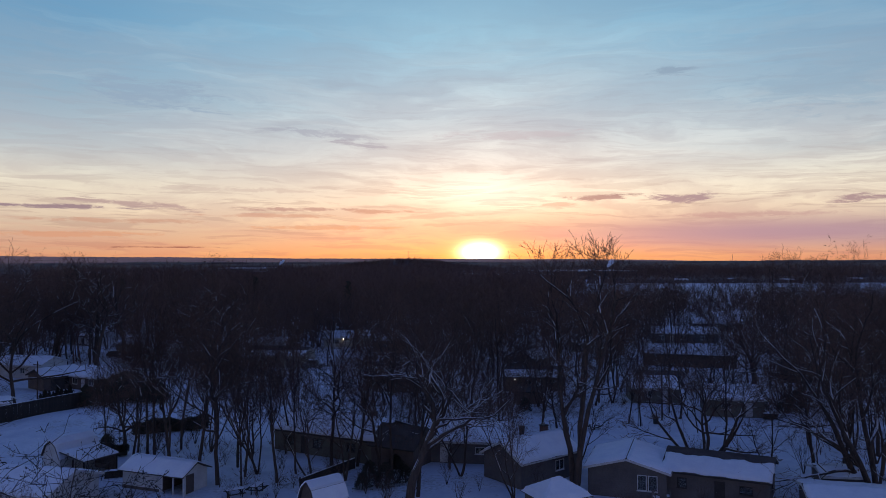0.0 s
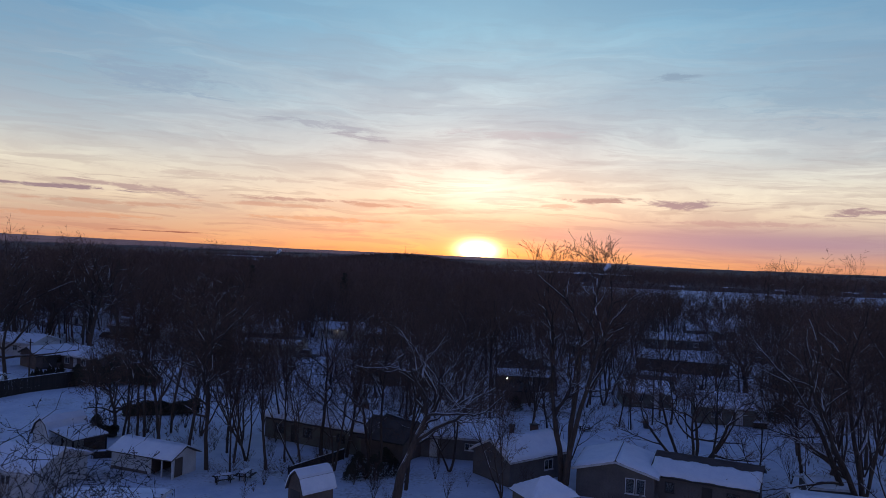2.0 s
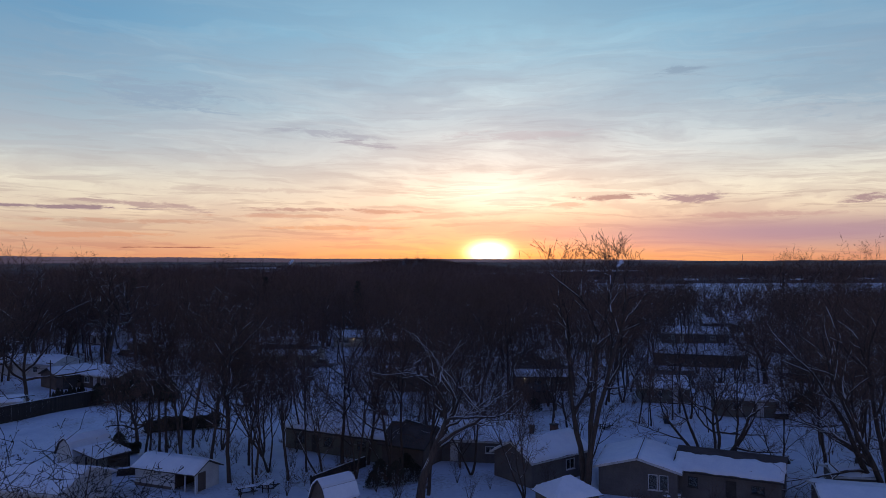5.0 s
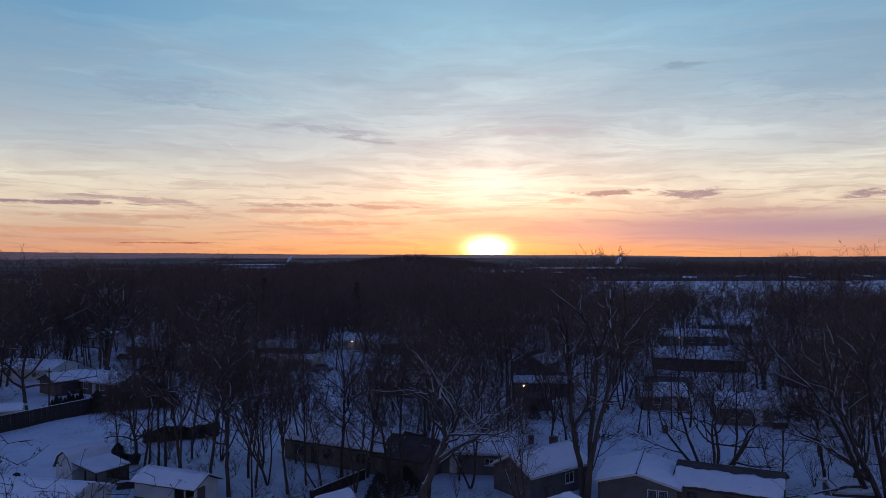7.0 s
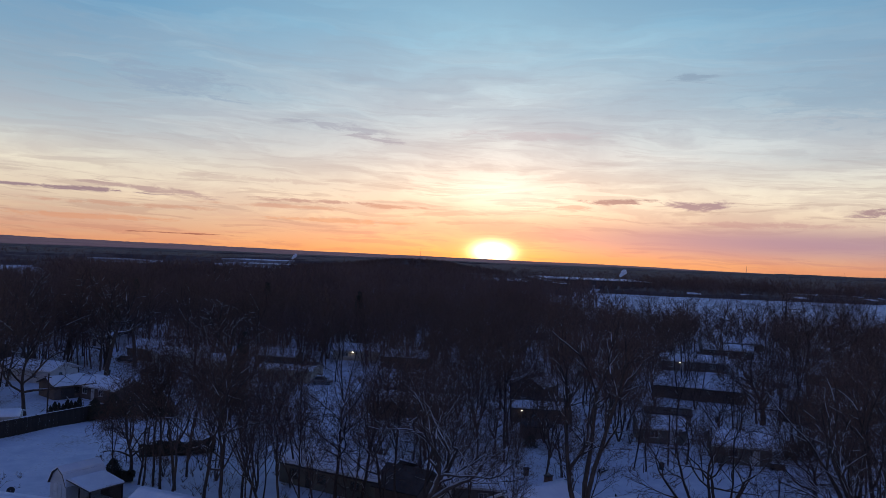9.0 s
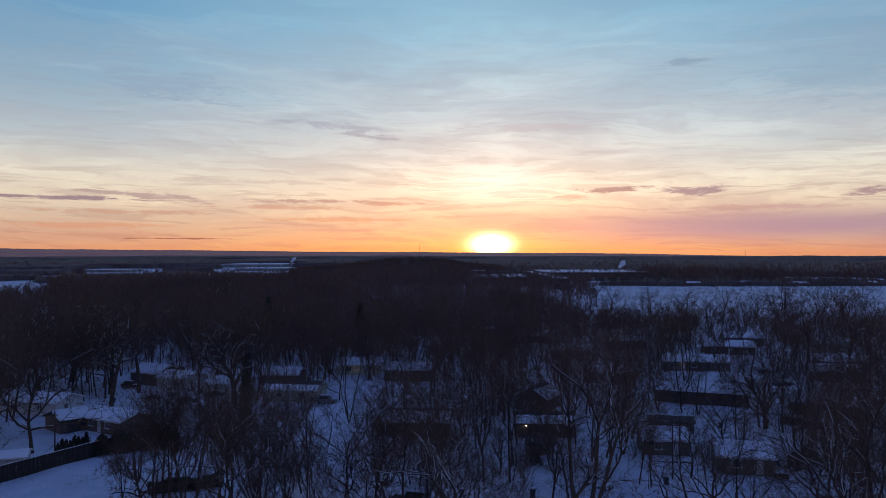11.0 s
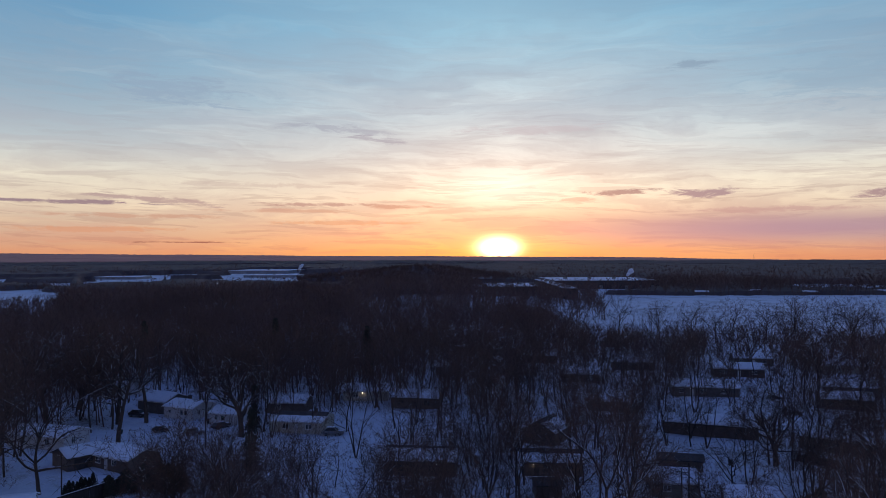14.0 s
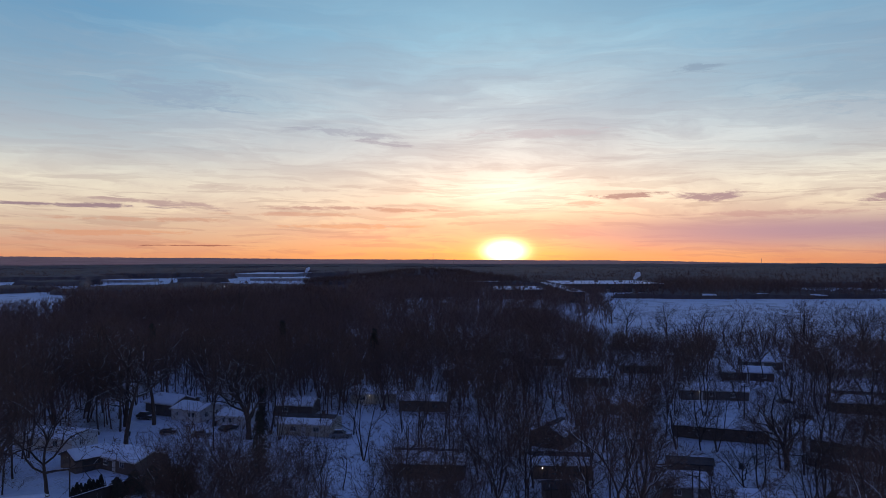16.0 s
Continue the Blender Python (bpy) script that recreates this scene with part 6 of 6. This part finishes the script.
def bin_thing(x, y, turn):
    root = thing("wheelie_bin", pose(x, y, 0, 0, 0, turn), "dark wheeled refuse bin in the snow", "bin", "bins")
    g = Geo()
    g.v = [(sx * w, sy * w * 1.1, z) for z, w in ((0.06, 0.22), (0.98, 0.3)) for sx, sy in ((-1, -1), (1, -1), (1, 1), (-1, 1))]
    g.f = [(3, 2, 1, 0), (4, 5, 6, 7)] + [(i, (i + 1) % 4, 4 + (i + 1) % 4, 4 + i) for i in range(4)]
    part("body", g, PLASTIC, root)
    part("lid", Geo().extrude([(-0.36, 0.984), (0.36, 0.984), (0.3, 1.06), (-0.36, 1.09)], "x", -0.31, 0.31), PLASTIC, root)
    for s in (-1, 1):
        part("wheel", Geo().tube([(s * 0.2, 0.28, 0.1), (s * 0.26, 0.28, 0.1)], [0.1, 0.1], 10), RUBBER, root)


for bx, by in ((-57.0, 168.8), (-55.6, 169.6), (-72.4, 158.4), (11.2, 97.4), (30.5, 103), (50.3, 136.2)):
    bin_thing(bx, by, bx * 9)


def lamp(x, y, z, turn):
    root = thing("wall_lamp", pose(x, y, z, 0, 0, turn), "small lit outdoor lamp on a house wall", "lamp", "lit lamps")
    part("bracket", Geo().box(-0.05, 0.05, -0.02, 0.1, -0.05, 0.12), DARK_TRIM, root)
    bm = bmesh.new()
    bmesh.ops.create_icosphere(bm, subdivisions=2, radius=0.1)
    me = bpy.data.meshes.new("bulb")
    bm.to_mesh(me)
    bm.free()
    part("bulb", me, LAMP_GLOW, root, "glowing bulb", pose(0, -0.13, -0.02))


lamp(13.6, 129.1, 2.1, -4)
lamp(-3.2, 129.1, 2.1, -4)
lamp(64.0, 202.6, 2.2, -10)
lamp(-24.8, 195.6, 2.2, 4)


def yard_light(x, y, turn):
    """A floodlight on a tall pole, lit at dusk."""
    root = thing("yard_light", pose(x, y, -0.1, 0, 0, turn), "tall grey pole with a lit floodlight", "lamp", "yard lights")
    part("pole", Geo().tube([(0, 0, -0.3), (0, 0, 9.0)], [0.16, 0.09], 8), METAL, root)
    part("arm", Geo().tube([(0, 0, 8.8), (0, -0.7, 9.2), (0, -1.4, 9.3)], [0.06, 0.05, 0.05], 6), METAL, root)
    head = part("lamp_head", Geo().extrude([(-2.1, 9.22), (-1.3, 9.22), (-1.35, 9.42), (-2.0, 9.36)], "x", -0.3, 0.3), DARK_TRIM, root)
    part("lens", Geo().box(-0.26, 0.26, -2.05, -1.4, 9.08, 9.216), FLOOD_GLOW, head, "glowing white lens")


for q in ((-396.9, 620.7), (-248.3, 673.0), (-136.1, 330.0), (-254.5, 782.6)):
    yard_light(*q, 0)


# ---- small things in the yards ----
def picnic_table(x, y, turn):
    root = thing("picnic_table", pose(x, y, 0, 0, 0, turn), "wooden picnic table under a cap of snow", "table", "yard tables")
    for i in range(4):
        part("board", Geo().box(-0.9, 0.9, -0.38 + i * 0.195, -0.2 + i * 0.195, 0.72, 0.76), FENCE_WOOD, root)
    for s in (-0.75, 0.75):
        part("bench", Geo().box(-0.9, 0.9, s - 0.13, s + 0.13, 0.42, 0.46), FENCE_WOOD, root)
    for u in (-0.65, 0.65):
        part("frame", Geo().box(u - 0.04, u + 0.04, -0.8, 0.8, 0.34, 0.416).box(u - 0.04, u + 0.04, -0.35, -0.27, -0.1, 0.716).box(u - 0.04, u + 0.04, 0.27, 0.35, -0.1, 0.716), FENCE_WOOD, root)
    part("table_snow", snow_slab(1.76, 0.74, x, 0, 0.95, 0.16, 0.03), SNOW, root, "", pose(-0.88, -0.36, 0.762))


for q in ((-19.6, 72.4, 30), (-17.8, 73.8, 80), (-62.4, 167.4, 10), (21.4, 100.2, 50), (60.4, 178.6, 20), (3.0, 98.6, 70)):
    picnic_table(*q)


def log_pile(x, y, turn, seed):
    rng = random.Random(seed)
    root = thing("log_pile", pose(x, y, 0, 0, 0, turn), "stacked firewood under snow", "firewood", "log piles")
    log = Geo().tube([(0, -0.3, 0), (0, 0.3, 0)], [0.09, 0.085], 7).mesh("log")
    for j in range(5):
        for i in range(11 - j % 2):
            part("log", log, BARK, root, "", pose(i * 0.185 + (j % 2) * 0.09, rng.uniform(-0.03, 0.03), 0.07 + j * 0.16, 0, rng.uniform(0, 60), 0))
    part("pile_snow", snow_slab(2.0, 0.66, seed, 0, 0.95, 0.14, 0.05), SNOW, root, "", pose(-0.08, -0.33, 0.80))


for n, q in enumerate(((-35.0, 78.6, 20), (25.0, 87.0, -28), (47.0, 106.2, -10), (-75.0, 138.8, 60), (8.2, 84.6, 40))):
    log_pile(*q, n)


def swing_set(x, y, turn):
    root = thing("swing_set", pose(x, y, 0, 0, 0, turn), "metal swing frame in a snowy yard", "swing")
    part("top_bar", Geo().tube([(-1.5, 0, 2.1), (1.5, 0, 2.1)], [0.04, 0.04], 7), METAL, root)
    for u in (-1.5, 1.5):
        for s in (-0.8, 0.8):
            part("leg", Geo().tube([(u, s, -0.1), (u, 0, 2.1)], [0.035, 0.035], 6), METAL, root)
    for u in (-0.7, 0.6):
        seat = part("seat", Geo().box(u - 0.22, u + 0.22, -0.09, 0.09, 0.5, 0.53), PLASTIC, root)
        for s in (-0.2, 0.2):
            part("chain", Geo().tube([(u + s, 0, 0.53), (u + s, 0, 2.07)], [0.012, 0.012], 4), METAL, seat)


swing_set(-66.8, 153.6, 20)
swing_set(16.0, 95.4, -30)


def dish(x, y, turn):
    root = thing("satellite_dish", pose(x, y, 0, 0, 0, turn), "small dark satellite dish on a post", "dish")
    part("post", Geo().tube([(0, 0, -0.1), (0, 0, 1.1)], [0.04, 0.04], 7), METAL, root)
    rings = [(r, 0.35 * r * r) for r in (0.02, 0.15, 0.3, 0.42)]
    part("reflector", Geo().tube([(0, 0.05 - d, 1.2) for _, d in rings] + [(0, 0.03 - rings[-1][1], 1.2)], [r for r, _ in rings] + [0.41], 16, False), PLASTIC, root)


dish(-46.2, 79.4, 40)

# trodden snow: clods along two trails
r = np.random.RandomState(8)
trail = []
for (x0, y0), (x1, y1), n in (((-60, 92), (-46, 101), 46), ((-52, 88), (-44, 96), 30), ((-70, 158), (-58, 165), 50), ((-20, 74), (-14, 70), 30)):
    t = np.linspace(0, 1, n)[:, None]
    trail.append(np.array([[x0, y0]]) * (1 - t) + np.array([[x1, y1]]) * t + r.normal(0, 0.3, (n, 2)))
trail = np.concatenate(trail)
clod = np.array([[1, 0, 0], [0, 1, 0], [-1, 0, 0], [0, -1, 0], [0, 0, 1]], float)
v = (clod[None] * np.stack([r.uniform(0.12, 0.3, len(trail)), r.uniform(0.12, 0.3, len(trail)), r.uniform(0.06, 0.14, len(trail))], 1)[:, None]) + np.concatenate([trail, undulation(trail[:, 0], trail[:, 1])[:, None] - 0.07], 1)[:, None]
f = np.concatenate([np.array([[0, 1, 4], [1, 2, 4], [2, 3, 4], [3, 0, 4]]) + 5 * i for i in range(len(trail))])
stuff("snow_clods", v.reshape(-1, 3), f, BRANCH_SNOW, "trodden snow clods along a trail")


def steam(x, y, z, seed):
    """A small white plume over a works chimney."""
    rng = random.Random(seed)
    root = thing("steam_plume", pose(x, y, z), "small white steam plume above a works roof", "steam", "plumes")
    bm = bmesh.new()
    for i in range(7):
        ball = bmesh.ops.create_icosphere(bm, subdivisions=2, radius=1.0 + i * 0.28)["verts"]
        for w in ball:
            w.co *= 1 + 0.45 * noise.noise(w.co * 0.9 + Vector((i * 7, seed, 0)))
            w.co += Vector((i * 0.8 + rng.uniform(-1.2, 1.2), 0, i * 0.9 + rng.uniform(-0.7, 0.7)))
    me = bpy.data.meshes.new("plume")
    bm.to_mesh(me)
    bm.free()
    part("plume", me, SNOW, root)
    part("chimney_pipe", Geo().tube([(0, 0, -6), (0, 0, 0)], [0.7, 0.6], 9), METAL, root)


steam(-270, 1260, 16, 1)
steam(196, 850, 15, 2)


# ---- small things before the nearest house ----
def picket_fence(x0, y0, x1, y1, high=0.95):
    """A picket fence: posts, two rails and every picket, with a line of snow on the rail."""
    span = math.hypot(x1 - x0, y1 - y0)
    root = thing("picket_fence", pose(x0, y0, 0, 0, 0, math.degrees(math.atan2(y1 - y0, x1 - x0))), "low weathered grey picket fence in the snow", "fence")
    n = max(1, round(span / 2.0))
    post = Geo().box(-0.05, 0.05, 0.03, 0.13, -0.2, high + 0.05).mesh("post")
    picket = Geo().extrude([(-0.04, 0.08), (0.04, 0.08), (0.04, high - 0.08), (0, high), (-0.04, high - 0.08)], "y", -0.02, 0.0).mesh("picket")
    for i in range(n + 1):
        part("post", post, PICKET, root, "", pose(span * i / n, 0, 0))
    for z in (0.25, high - 0.25):
        part("rail", Geo().box(0, span, 0.004, 0.03, z, z + 0.08), PICKET, root)
    part("rail_snow", Geo().box(0, span, 0.002, 0.06, high - 0.166, high - 0.12), SNOW, root)
    for i in range(int(span / 0.15)):
        part("picket", picket, PICKET, root, "", pose(0.08 + i * 0.15, 0, ((i * 37) % 11) * 0.006 - 0.03))


def lawn_chair(x, y, turn):
    """A garden chair with slatted seat and back under a cap of snow."""
    root = thing("lawn_chair", pose(x, y, 0, 0, 0, turn), "weathered slatted lawn chair with snow on its seat", "chair", "lawn chairs")
    for u in (-0.27, 0.27):
        part("leg", Geo().box(u - 0.03, u + 0.03, -0.30, -0.24, -0.05, 0.62), PICKET, root)
        part("leg", Geo().box(u - 0.03, u + 0.03, 0.22, 0.28, -0.05, 0.62), PICKET, root)
        part("armrest", Geo().box(u - 0.06, u + 0.06, -0.36, 0.30, 0.622, 0.65), PICKET, root)
    for i in range(4):
        part("seat_slat", Geo().box(-0.24, 0.24, -0.28 + i * 0.13, -0.18 + i * 0.13, 0.36, 0.39), PICKET, root)
    for i in range(5):
        u = -0.2 + i * 0.1
        part("back_slat", Geo().extrude([(u - 0.04, 0.36), (u + 0.04, 0.36), (u + 0.04, 0.98), (u, 1.03), (u - 0.04, 0.98)], "y", 0.285, 0.31), PICKET, root)
    part("seat_snow", Geo().box(-0.22, 0.22, -0.26, 0.2, 0.394, 0.50), SNOW, root, "cap of snow on the seat")


picket_fence(25.0, 68.6, 28.3, 67.2)
picket_fence(28.6, 66.9, 31.2, 65.4)
lawn_chair(20.9, 70.4, 20)
lawn_chair(22.1, 70.7, -25)
